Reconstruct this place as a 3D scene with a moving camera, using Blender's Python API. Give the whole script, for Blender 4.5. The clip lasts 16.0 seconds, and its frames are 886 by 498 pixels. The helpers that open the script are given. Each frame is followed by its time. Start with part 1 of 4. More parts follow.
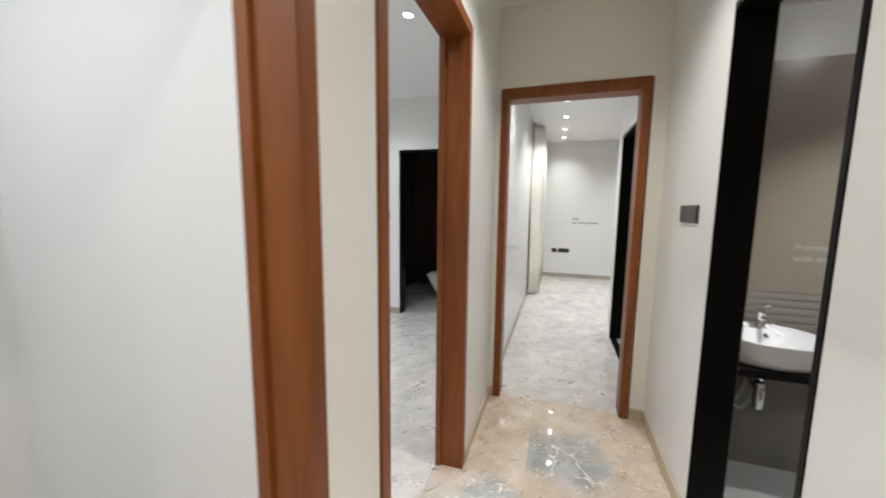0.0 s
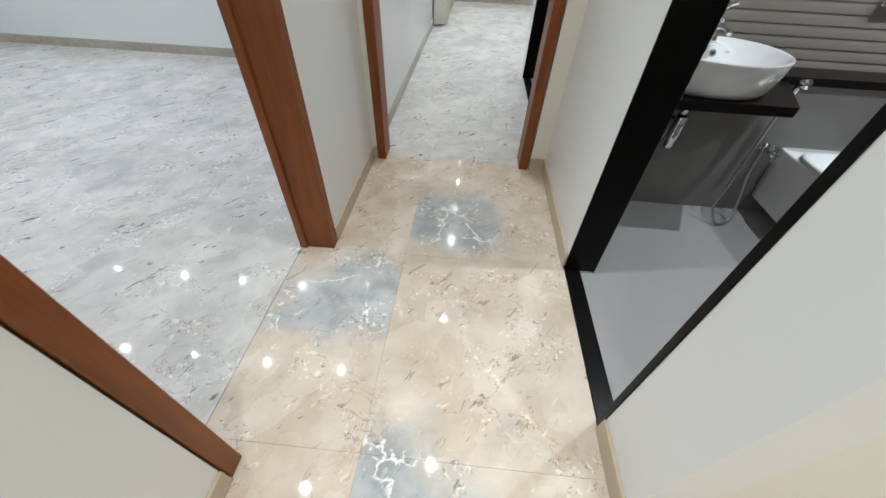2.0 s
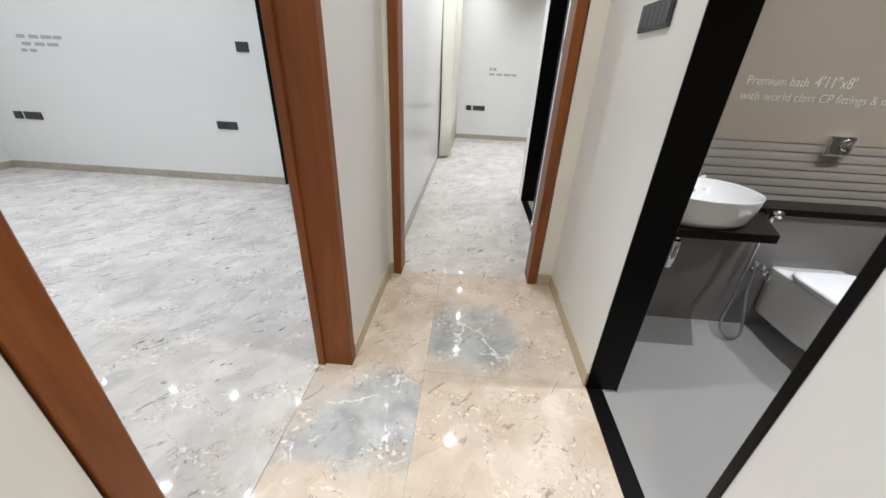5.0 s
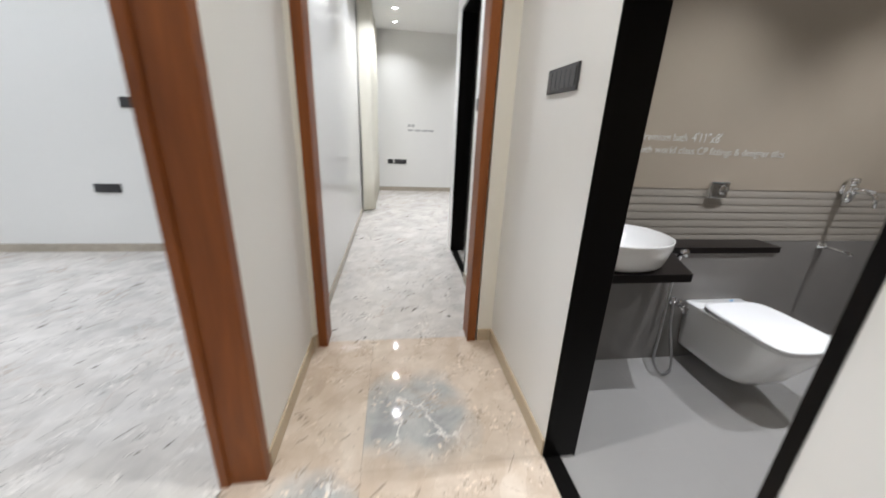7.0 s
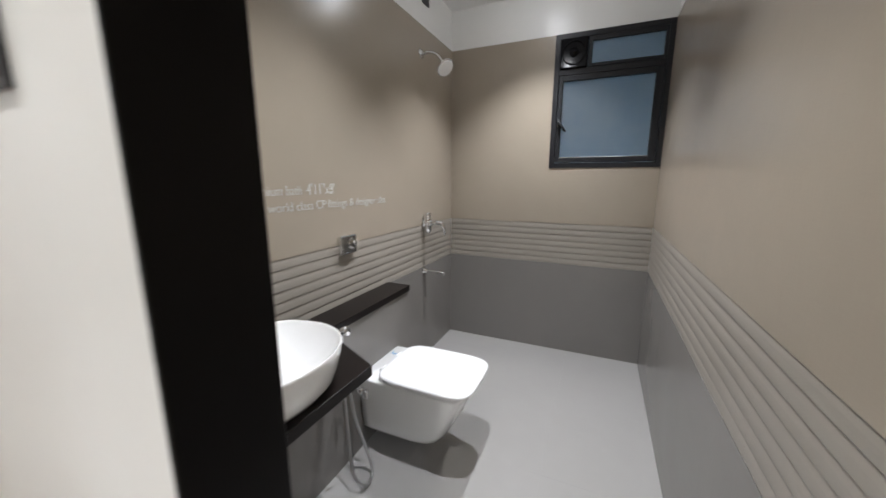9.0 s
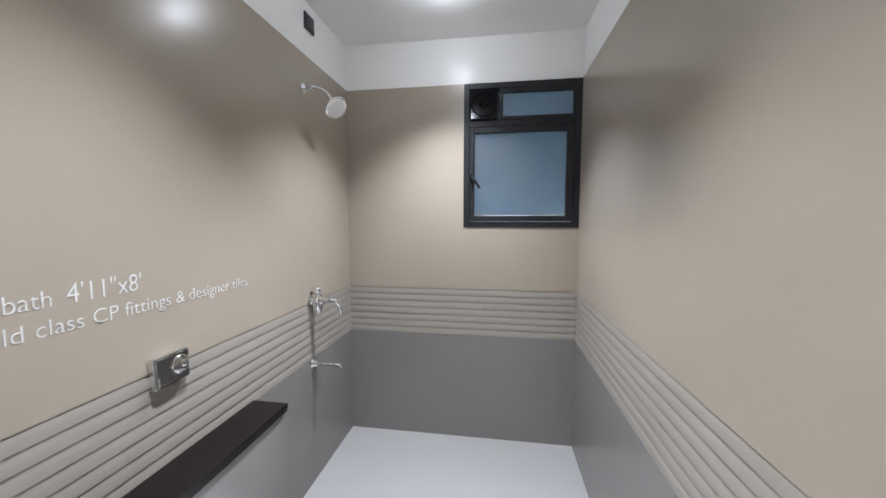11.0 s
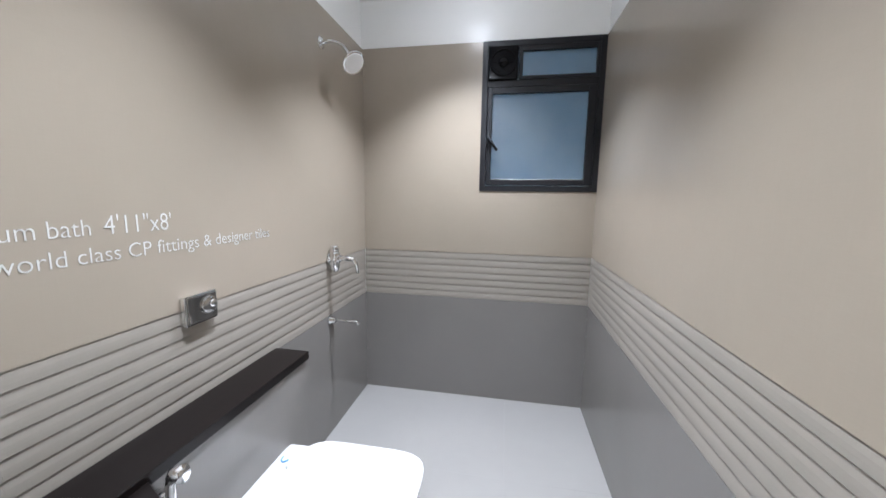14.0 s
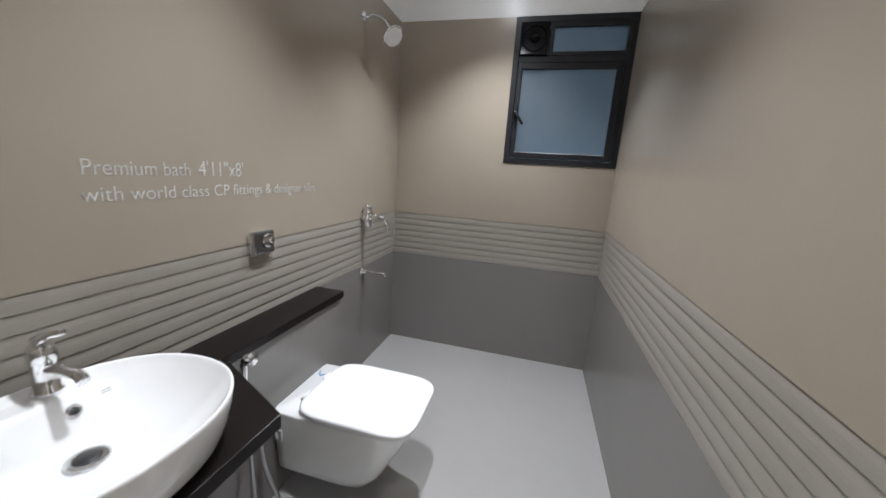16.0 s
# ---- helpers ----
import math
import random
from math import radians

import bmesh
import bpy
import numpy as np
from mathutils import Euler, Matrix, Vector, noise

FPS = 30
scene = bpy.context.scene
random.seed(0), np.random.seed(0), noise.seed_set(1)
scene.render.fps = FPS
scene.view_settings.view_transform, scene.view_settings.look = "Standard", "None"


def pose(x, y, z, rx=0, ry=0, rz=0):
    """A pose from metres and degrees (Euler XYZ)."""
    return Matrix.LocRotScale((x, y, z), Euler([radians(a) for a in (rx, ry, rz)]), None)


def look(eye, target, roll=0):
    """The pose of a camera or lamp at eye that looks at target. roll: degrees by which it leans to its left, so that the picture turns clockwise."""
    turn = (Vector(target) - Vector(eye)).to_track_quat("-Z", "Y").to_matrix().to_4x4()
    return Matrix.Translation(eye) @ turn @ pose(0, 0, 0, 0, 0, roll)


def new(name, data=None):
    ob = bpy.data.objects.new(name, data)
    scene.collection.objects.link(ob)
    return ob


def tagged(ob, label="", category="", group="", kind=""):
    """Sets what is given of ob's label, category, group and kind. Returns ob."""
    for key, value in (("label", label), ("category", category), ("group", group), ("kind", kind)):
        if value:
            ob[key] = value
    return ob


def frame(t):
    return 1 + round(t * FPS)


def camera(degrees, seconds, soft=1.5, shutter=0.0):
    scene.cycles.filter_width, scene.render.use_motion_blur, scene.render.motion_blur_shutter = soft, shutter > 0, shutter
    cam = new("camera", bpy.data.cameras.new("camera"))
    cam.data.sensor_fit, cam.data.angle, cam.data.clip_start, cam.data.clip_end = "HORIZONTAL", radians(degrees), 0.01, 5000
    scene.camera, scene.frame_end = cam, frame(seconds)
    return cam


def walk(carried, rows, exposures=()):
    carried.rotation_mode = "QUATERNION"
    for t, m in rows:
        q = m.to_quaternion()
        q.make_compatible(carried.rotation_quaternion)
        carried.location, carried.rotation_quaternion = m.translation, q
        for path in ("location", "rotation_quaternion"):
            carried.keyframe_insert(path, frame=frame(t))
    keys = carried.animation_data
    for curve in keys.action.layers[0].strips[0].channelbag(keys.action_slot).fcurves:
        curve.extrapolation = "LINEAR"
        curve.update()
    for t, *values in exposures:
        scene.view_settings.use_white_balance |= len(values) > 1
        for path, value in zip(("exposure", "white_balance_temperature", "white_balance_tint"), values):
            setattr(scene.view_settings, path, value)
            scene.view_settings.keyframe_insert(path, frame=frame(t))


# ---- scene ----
cam = camera(103.1, 16.0, shutter=0.5)
PATH = [
    (0, (0.257, 0.157, 1.476), (-0.356, 2.046, 1.242), 0.7),
    (0.5, (0.23, 0.317, 1.424), (-0.054, 2.252, 1.009), -0.9),
    (1, (0.212, 0.458, 1.277), (0.163, 2.252, 0.395), 0.6),
    (1.5, (0.325, 0.677, 1.211), (0.244, 2.194, -0.091), 2.3),
    (2, (0.386, 0.787, 1.19), (0.311, 2.215, -0.208), 2.9),
    (2.5, (0.396, 0.827, 1.26), (0.314, 2.418, 0.051), 2.4),
    (3, (0.363, 0.887, 1.312), (0.283, 2.629, 0.334), 0.8),
    (3.5, (0.294, 0.945, 1.315), (0.208, 2.696, 0.354), 0.1),
    (4, (0.303, 0.887, 1.3), (0.15, 2.658, 0.383), 1.5),
    (6.5, (0.248, 0.672, 1.261), (0.345, 2.448, 0.346), 4.5),
    (7, (0.284, 0.913, 1.28), (0.556, 2.782, 0.623), 2.5),
    (7.5, (0.339, 1.123, 1.302), (0.997, 2.918, 0.716), 2.2),
    (8, (0.345, 1.347, 1.314), (1.619, 2.817, 0.85), 0.0),
    (8.5, (0.487, 1.481, 1.317), (2.157, 2.515, 0.94), -0.4),
    (9, (0.71, 1.549, 1.319), (2.506, 2.343, 0.937), 0.2),
    (9.5, (0.87, 1.653, 1.321), (2.775, 2.17, 1.0), 1.0),
    (10, (0.982, 1.709, 1.404), (2.95, 1.983, 1.171), 1.3),
    (12.5, (1.371, 1.708, 1.464), (3.335, 2.081, 1.399), -0.9),
    (13, (1.301, 1.744, 1.404), (3.265, 2.084, 1.234), 0.9),
    (13.5, (1.231, 1.755, 1.379), (3.182, 2.137, 1.157), 0.6),
    (14, (1.173, 1.741, 1.355), (3.123, 2.085, 1.076), 0.9),
    (14.5, (1.128, 1.725, 1.342), (3.077, 2.03, 1.012), 2.0),
    (15, (1.084, 1.728, 1.341), (3.015, 2.145, 1.029), 1.7),
    (15.5, (1.04, 1.724, 1.331), (2.964, 2.106, 0.942), 2.7),
    (16, (0.971, 1.659, 1.317), (2.865, 2.144, 0.895), 3.8),
]
EXPOSURES = [(0.0, -0.33, 6350, 9), (1.0, -0.25, 5950, 6), (2.0, -0.47, 5900, 4), (3.5, -0.33, 6200, 7), (7.0, -0.24, 6200, 10), (8.0, -0.22, 6250, 10), (8.5, -0.08, 6250, 10), (9.0, 0.05, 6200, 10),
             (9.5, 0.31, 6100, 10), (10.0, 0.42, 6000, 10), (12.5, 0.63, 5650, 10), (13.5, 0.65, 5700, 10), (14.5, 0.58, 5800, 10), (15.5, 0.22, 6000, 10), (16.0, -0.05, 6050, 10)]
walk(cam, [(t, look(eye, target, roll)) for t, eye, target, roll in PATH], EXPOSURES)

# ---- world and light ----
world = bpy.data.worlds.new("dusk")
scene.world = world
world.use_nodes = True
world.node_tree.nodes["Background"].inputs[0].default_value = (0.26, 0.42, 0.62, 1)
world.node_tree.nodes["Background"].inputs[1].default_value = 2.0

WARM, NEUTRAL, COOL = (1.0, 0.97, 0.90), (0.985, 0.985, 1.0), (0.94, 0.975, 1.03)
CEIL, BATH_CEIL = 2.86, 2.6
ROOM_LEFT = -5.12


# ---- small node kit ----
def nodes_of(name):
    m = bpy.data.materials.new(name)
    m.use_nodes = True
    return m, m.node_tree.nodes, m.node_tree.links, m.node_tree.nodes["Principled BSDF"]


def place(nodes, links, scale=(1, 1, 1), rot=(0, 0, 0), space="world"):
    if space == "world":
        src = nodes.new("ShaderNodeNewGeometry").outputs["Position"]
    else:
        src = nodes.new("ShaderNodeTexCoord").outputs["Object"]
    mp = nodes.new("ShaderNodeMapping")
    mp.inputs["Scale"].default_value = scale
    mp.inputs["Rotation"].default_value = rot
    links.new(src, mp.inputs["Vector"])
    return mp.outputs["Vector"]


def along(nodes, links, length, width, angle):
    """Coordinates that draw features out along one direction of the floor."""
    mp = nodes.new("ShaderNodeMapping")
    mp.vector_type = "TEXTURE"
    mp.inputs["Scale"].default_value = (length, width, width)
    mp.inputs["Rotation"].default_value = (0, 0, radians(angle))
    links.new(nodes.new("ShaderNodeNewGeometry").outputs["Position"], mp.inputs["Vector"])
    return mp.outputs["Vector"]


def noisy(nodes, links, vec, scale, detail=4, rough=0.55, distort=0.0):
    n = nodes.new("ShaderNodeTexNoise")
    n.inputs["Scale"].default_value = scale
    n.inputs["Detail"].default_value = detail
    n.inputs["Roughness"].default_value = rough
    n.inputs["Distortion"].default_value = distort
    links.new(vec, n.inputs["Vector"])
    return n.outputs["Fac"]


def ramp(nodes, links, fac, stops):
    r = nodes.new("ShaderNodeValToRGB")
    while len(r.color_ramp.elements) < len(stops):
        r.color_ramp.elements.new(0.5)
    for e, (p, c) in zip(r.color_ramp.elements, stops):
        e.position = p
        e.color = (*c, 1) if isinstance(c, tuple) else (c, c, c, 1)
    links.new(fac, r.inputs["Fac"])
    return r.outputs["Color"]


def mixed(nodes, links, fac, a, b, mode="MIX"):
    n = nodes.new("ShaderNodeMix")
    n.data_type, n.blend_type = "RGBA", mode
    for sock, v in ((n.inputs[0], fac), (n.inputs[6], a), (n.inputs[7], b)):
        if isinstance(v, (int, float)):
            sock.default_value = v
        elif isinstance(v, tuple):
            sock.default_value = (*v, 1)
        else:
            links.new(v, sock)
    return n.outputs[2]


def calc(nodes, links, op, a, b=0.0):
    n = nodes.new("ShaderNodeMath")
    n.operation = op
    for sock, v in zip(n.inputs, (a, b)):
        if isinstance(v, (int, float)):
            sock.default_value = v
        else:
            links.new(v, sock)
    return n.outputs[0]


def bumped(nodes, links, bsdf, height, strength=0.1, distance=0.002):
    b = nodes.new("ShaderNodeBump")
    b.inputs["Strength"].default_value = strength
    b.inputs["Distance"].default_value = distance
    links.new(height, b.inputs["Height"])
    links.new(b.outputs["Normal"], bsdf.inputs["Normal"])


def plain(name, color, rough=0.5, metal=0.0, vary=0.08, scale=30.0, bump=0.0, coat=0.0, space="world", spec=0.5):
    """A surface of one colour, with fine and broad variation."""
    m, n, l, b = nodes_of(name)
    v = place(n, l, space=space)
    fine, broad = noisy(n, l, v, scale, 2, 0.45), noisy(n, l, v, scale * 0.07, 2, 0.45)
    both = mixed(n, l, 0.5, fine, broad)
    lo = tuple(c * (1 - vary) for c in color)
    hi = tuple(min(1, c * (1 + vary)) for c in color)
    l.new(mixed(n, l, both, lo, hi), b.inputs["Base Color"])
    b.inputs["Roughness"].default_value = rough
    b.inputs["Specular IOR Level"].default_value = spec
    b.inputs["Metallic"].default_value = metal
    b.inputs["Coat Weight"].default_value = coat
    b.inputs["Coat Roughness"].default_value = 0.08
    if bump:
        bumped(n, l, b, fine, bump, 0.002)
    return m


def tile(name, color, rough):
    """Satin porcelain: faint clouds, a fine woven grain, uneven gloss."""
    m, n, l, b = nodes_of(name)
    v = place(n, l)
    cloud = noisy(n, l, v, 2.6, 5, 0.6, 0.5)
    weave = mixed(n, l, 0.5, noisy(n, l, place(n, l, (20, 20, 240)), 1.0, 2), noisy(n, l, place(n, l, (220, 220, 16)), 1.0, 2))
    speck = noisy(n, l, v, 420.0, 2)
    f = mixed(n, l, 0.5, cloud, mixed(n, l, 0.4, weave, speck))
    lo, hi = tuple(c * 0.965 for c in color), tuple(c * 1.035 for c in color)
    l.new(ramp(n, l, f, [(0.36, lo), (0.64, hi)]), b.inputs["Base Color"])
    l.new(ramp(n, l, cloud, [(0.35, rough - 0.012), (0.65, rough + 0.012)]), b.inputs["Roughness"])
    bumped(n, l, b, speck, 0.03, 0.0004)
    return m


def marble(name, light, dark, vein, streak, blobs=(), scratch=0.55, clasts=0.28):
    """Polished breccia marble: clouds, short dark flecks along one grain, thin veins, and slate-blue pools where given."""
    m, n, l, b = nodes_of(name)
    v = place(n, l)
    cloud = noisy(n, l, v, 2.2, 6, 0.6, 0.6)
    patch = noisy(n, l, v, 7.0, 5, 0.6, 0.4)
    base = ramp(n, l, mixed(n, l, 0.45, cloud, patch), [(0.38, dark), (0.5, tuple((a + c) / 2 for a, c in zip(light, dark))), (0.62, light)])
    vo = n.new("ShaderNodeTexVoronoi")
    vo.feature = "SMOOTH_F1"
    vo.inputs["Scale"].default_value = 9.0
    l.new(v, vo.inputs["Vector"])
    base = mixed(n, l, 0.10, base, ramp(n, l, vo.outputs["Distance"], [(0.2, 0.8), (0.7, 0.2)]), "SOFT_LIGHT")
    # rounded clasts, some paler and some darker than the bed
    warp = n.new("ShaderNodeTexNoise")
    warp.inputs["Scale"].default_value = 7.0
    warp.inputs["Detail"].default_value = 4.0
    l.new(v, warp.inputs["Vector"])
    moved = n.new("ShaderNodeVectorMath")
    moved.operation = "MULTIPLY_ADD"
    l.new(warp.outputs["Color"], moved.inputs[0])
    moved.inputs[1].default_value = (0.16, 0.16, 0.16)
    l.new(along(n, l, 1.0, 0.6, 52), moved.inputs[2])
    clast = n.new("ShaderNodeTexVoronoi")
    clast.inputs["Scale"].default_value = 7.5
    l.new(moved.outputs[0], clast.inputs["Vector"])
    tone = n.new("ShaderNodeSeparateColor")
    l.new(clast.outputs["Color"], tone.inputs[0])
    base = mixed(n, l, clasts, base, ramp(n, l, tone.outputs[0], [(0.1, 0.28), (0.5, 0.5), (0.9, 0.78)]), "SOFT_LIGHT")
    # slate-blue pools
    white = None
    for cx, cy, rx, ry in blobs:
        geo = n.new("ShaderNodeNewGeometry")
        sp = n.new("ShaderNodeSeparateXYZ")
        l.new(geo.outputs["Position"], sp.inputs[0])
        wob = calc(n, l, "MULTIPLY", calc(n, l, "SUBTRACT", noisy(n, l, v, 3.0, 5, 0.5, 0.8), 0.5), 1.5)
        dx = calc(n, l, "DIVIDE", calc(n, l, "SUBTRACT", sp.outputs[0], cx), rx)
        dy = calc(n, l, "DIVIDE", calc(n, l, "SUBTRACT", sp.outputs[1], cy), ry)
        d = calc(n, l, "SQRT", calc(n, l, "ADD", calc(n, l, "MULTIPLY", dx, dx), calc(n, l, "MULTIPLY", dy, dy)))
        f = ramp(n, l, calc(n, l, "ADD", d, wob), [(0.50, 0.92), (1.08, 0.0)])
        white = f if white is None else mixed(n, l, 1.0, white, f, "LIGHTEN")
    if white is not None:
        slate = ramp(n, l, patch, [(0.35, (0.315, 0.33, 0.335)), (0.62, (0.47, 0.48, 0.468))])
        base = mixed(n, l, white, base, slate)
        sway = n.new("ShaderNodeTexNoise")
        sway.inputs["Scale"].default_value = 19.0
        sway.inputs["Detail"].default_value = 5.0
        l.new(v, sway.inputs["Vector"])
        shift = n.new("ShaderNodeVectorMath")
        shift.operation = "MULTIPLY_ADD"
        l.new(sway.outputs["Color"], shift.inputs[0])
        shift.inputs[1].default_value = (0.085, 0.085, 0.085)
        l.new(v, shift.inputs[2])
        split = n.new("ShaderNodeTexVoronoi")
        split.feature = "DISTANCE_TO_EDGE"
        split.inputs["Scale"].default_value = 3.3
        l.new(shift.outputs[0], split.inputs["Vector"])
        thin = ramp(n, l, split.outputs["Distance"], [(0.0, 1.0), (0.008, 0.9), (0.014, 0.0)])
        keep = ramp(n, l, noisy(n, l, v, 4.0, 2), [(0.48, 0.0), (0.53, 1.0)])
        thin = mixed(n, l, 1.0, thin, keep, "MULTIPLY")
        thin = mixed(n, l, 1.0, thin, white, "MULTIPLY")
        base = mixed(n, l, thin, base, (0.80, 0.78, 0.73))
    # thin brown veins
    vv = noisy(n, l, v, 1.6, 7, 0.62, 1.2)
    line = ramp(n, l, calc(n, l, "ABSOLUTE", calc(n, l, "SUBTRACT", vv, 0.5)), [(0.0, 1.0), (0.007, 0.0)])
    gate = ramp(n, l, noisy(n, l, v, 2.4, 2), [(0.5, 0.0), (0.6, 0.75)])
    base = mixed(n, l, mixed(n, l, 1.0, line, gate, "MULTIPLY"), base, vein)
    # short flecks along the grain
    g = along(n, l, 0.115, 0.038, 52)
    crack = n.new("ShaderNodeTexVoronoi")
    crack.feature = "DISTANCE_TO_EDGE"
    crack.inputs["Scale"].default_value = 26.0
    wob = n.new("ShaderNodeTexNoise")
    wob.inputs["Scale"].default_value = 30.0
    l.new(v, wob.inputs["Vector"])
    bend = n.new("ShaderNodeVectorMath")
    bend.operation = "MULTIPLY_ADD"
    l.new(wob.outputs["Color"], bend.inputs[0])
    bend.inputs[1].default_value = (0.05, 0.05, 0.05)
    l.new(v, bend.inputs[2])
    l.new(bend.outputs[0], crack.inputs["Vector"])
    lines = ramp(n, l, crack.outputs["Distance"], [(0.0, 1.0), (0.05, 0.0)])
    gaps = ramp(n, l, noisy(n, l, v, 34.0, 2), [(0.5, 0.0), (0.57, 1.0)])
    nests = ramp(n, l, noisy(n, l, v, 5.0, 3, 0.6), [(0.51, 0.0), (0.60, 1.0)])
    lines = mixed(n, l, 1.0, mixed(n, l, 1.0, lines, gaps, "MULTIPLY"), nests, "MULTIPLY")
    base = mixed(n, l, calc(n, l, "MULTIPLY", lines, 0.9), base, streak)
    paler = mixed(n, l, 1.0, ramp(n, l, noisy(n, l, v, 41.0, 2), [(0.58, 0.0), (0.64, 0.7)]), nests, "MULTIPLY")
    base = mixed(n, l, paler, base, tuple(min(0.9, q * 1.3) for q in light))
    fleck = ramp(n, l, noisy(n, l, g, 1.0, 4, 0.62, 0.7), [(0.625, 0.0), (0.65, 1.0)])
    where = ramp(n, l, noisy(n, l, v, 3.2, 4), [(0.44, 0.05), (0.56, 1.0)])
    fleck = mixed(n, l, 1.0, fleck, where, "MULTIPLY")
    base = mixed(n, l, calc(n, l, "MULTIPLY", fleck, scratch), base, streak)
    pale = ramp(n, l, noisy(n, l, g, 1.35, 4, 0.6, 0.8), [(0.65, 0.0), (0.69, 0.45)])
    base = mixed(n, l, pale, base, tuple(min(0.9, c * 1.3) for c in light))
    l.new(base, b.inputs["Base Color"])
    l.new(ramp(n, l, patch, [(0.3, 0.025), (0.7, 0.05)]), b.inputs["Roughness"])
    b.inputs["IOR"].default_value = 1.5
    bumped(n, l, b, cloud, 0.02, 0.001)
    return m


def wood(name):
    m, n, l, b = nodes_of(name)
    v = place(n, l, (9, 9, 1.3))
    grain = noisy(n, l, v, 1.1, 6, 0.55, 0.9)
    fine = noisy(n, l, place(n, l, (90, 90, 2.5)), 2.0, 4)
    col = ramp(n, l, grain, [(0.3, (0.128, 0.036, 0.008)), (0.5, (0.190, 0.055, 0.011)), (0.7, (0.255, 0.080, 0.016))])
    col = mixed(n, l, 0.22, col, ramp(n, l, fine, [(0.35, (0.15, 0.045, 0.013)), (0.6, (0.28, 0.092, 0.026))]))
    l.new(col, b.inputs["Base Color"])
    l.new(ramp(n, l, fine, [(0.3, 0.36), (0.7, 0.48)]), b.inputs["Roughness"])
    b.inputs["Coat Weight"].default_value = 0.03
    b.inputs["Specular IOR Level"].default_value = 0.3
    b.inputs["Coat Roughness"].default_value = 0.2
    bumped(n, l, b, fine, 0.12, 0.0006)
    return m


def glowing(name, color, strength):
    m, n, l, b = nodes_of(name)
    b.inputs["Base Color"].default_value = (0.9, 0.9, 0.9, 1)
    b.inputs["Emission Color"].default_value = (*color, 1)
    b.inputs["Emission Strength"].default_value = strength
    return m


def frosted(name):
    m, n, l, b = nodes_of(name)
    v = place(n, l)
    b.inputs["Transmission Weight"].default_value = 1.0
    l.new(ramp(n, l, noisy(n, l, v, 5.0, 4), [(0.3, (0.62, 0.76, 0.88)), (0.7, (0.78, 0.88, 0.95))]), b.inputs["Base Color"])
    b.inputs["Roughness"].default_value = 0.45
    bumped(n, l, b, noisy(n, l, v, 220.0, 2), 0.25, 0.001)
    return m


GLOSSY = plain("glossy white paint", (0.78, 0.785, 0.78), 0.16, vary=0.02, scale=18, bump=0.015)
PAINT = plain("white wall paint", (0.78, 0.775, 0.75), 0.32, vary=0.02, scale=18, bump=0.03)
CREAM = plain("warm white wall paint", (0.78, 0.75, 0.67), 0.34, vary=0.02, scale=18, bump=0.03)
CEILING = plain("matt ceiling paint", (0.87, 0.87, 0.86), 0.8, vary=0.015, scale=14)
WOOD = wood("red-brown teak")
BLACK = plain("black granite", (0.0045, 0.004, 0.0038), 0.3, vary=0.03, scale=20, spec=0.12)
DARKTOP = plain("polished black granite top", (0.008, 0.006, 0.0055), 0.3, vary=0.2, scale=60, spec=0.16)
FAN_BLACK = plain("glossy black plastic", (0.004, 0.004, 0.005), 0.10, vary=0.05, scale=40, spec=0.18)
GREY_MARBLE = marble("grey marble", (0.655, 0.618, 0.572), (0.495, 0.47, 0.44), (0.36, 0.24, 0.16), (0.11, 0.092, 0.08), scratch=0.9)
BEIGE_LIGHT, BEIGE_DARK, RUST, BROWN = (0.67, 0.575, 0.475), (0.52, 0.42, 0.325), (0.36, 0.25, 0.16), (0.16, 0.12, 0.09)
BEIGE_LEFT = marble("beige marble, slate pool beside the doorway", BEIGE_LIGHT, BEIGE_DARK, RUST, BROWN, ((-0.04, 1.66, 0.46, 0.27),), 0.6)
BEIGE_RIGHT = marble("beige marble with slate pools", BEIGE_LIGHT, BEIGE_DARK, RUST, BROWN, ((0.30, 2.22, 0.36, 0.29), (0.30, 0.92, 0.44, 0.32)), 0.6)
SKIRT = plain("beige marble skirting", (0.50, 0.41, 0.29), 0.2, vary=0.15, scale=20)
SKIRT_GREY = plain("grey marble skirting", (0.40, 0.355, 0.29), 0.25, vary=0.5, scale=26)
TILE_BEIGE = tile("beige wall tile", (0.318, 0.271, 0.215), 0.25)
TILE_RIB = tile("taupe ribbed tile", (0.268, 0.242, 0.208), 0.32)
TILE_GREY = tile("grey wall tile", (0.184, 0.173, 0.160), 0.26)
TILE_FLOOR = tile("pale grey floor tile", (0.315, 0.305, 0.292), 0.36)
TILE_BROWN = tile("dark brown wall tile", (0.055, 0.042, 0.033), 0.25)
GROUT = plain("grout", (0.30, 0.28, 0.25), 0.9, vary=0.1)
CERAMIC = plain("white glazed ceramic", (0.86, 0.86, 0.85), 0.07, vary=0.01, coat=0.6, space="object")
SEATW = plain("white seat plastic", (0.87, 0.87, 0.87), 0.18, vary=0.01, space="object")
CHROME = plain("chrome", (0.82, 0.83, 0.84), 0.07, 1.0, vary=0.03, space="object")
# chrome whose lower base colour stands in for mirroring the dark doorway
CHROME_DIM = plain("chrome darkened for reflections", (0.48, 0.475, 0.465), 0.09, 1.0, vary=0.04, space="object")
STEEL = plain("brushed hose steel", (0.55, 0.55, 0.56), 0.28, 1.0, vary=0.1, scale=90, space="object")
SHADOWHOLE = plain("dark hole shade", (0.02, 0.02, 0.02), 0.5, space="object")
PLATE = plain("dark grey plastic", (0.035, 0.035, 0.037), 0.35, vary=0.1)
PLATE2 = plain("charcoal switch key", (0.040, 0.040, 0.042), 0.3, vary=0.1)
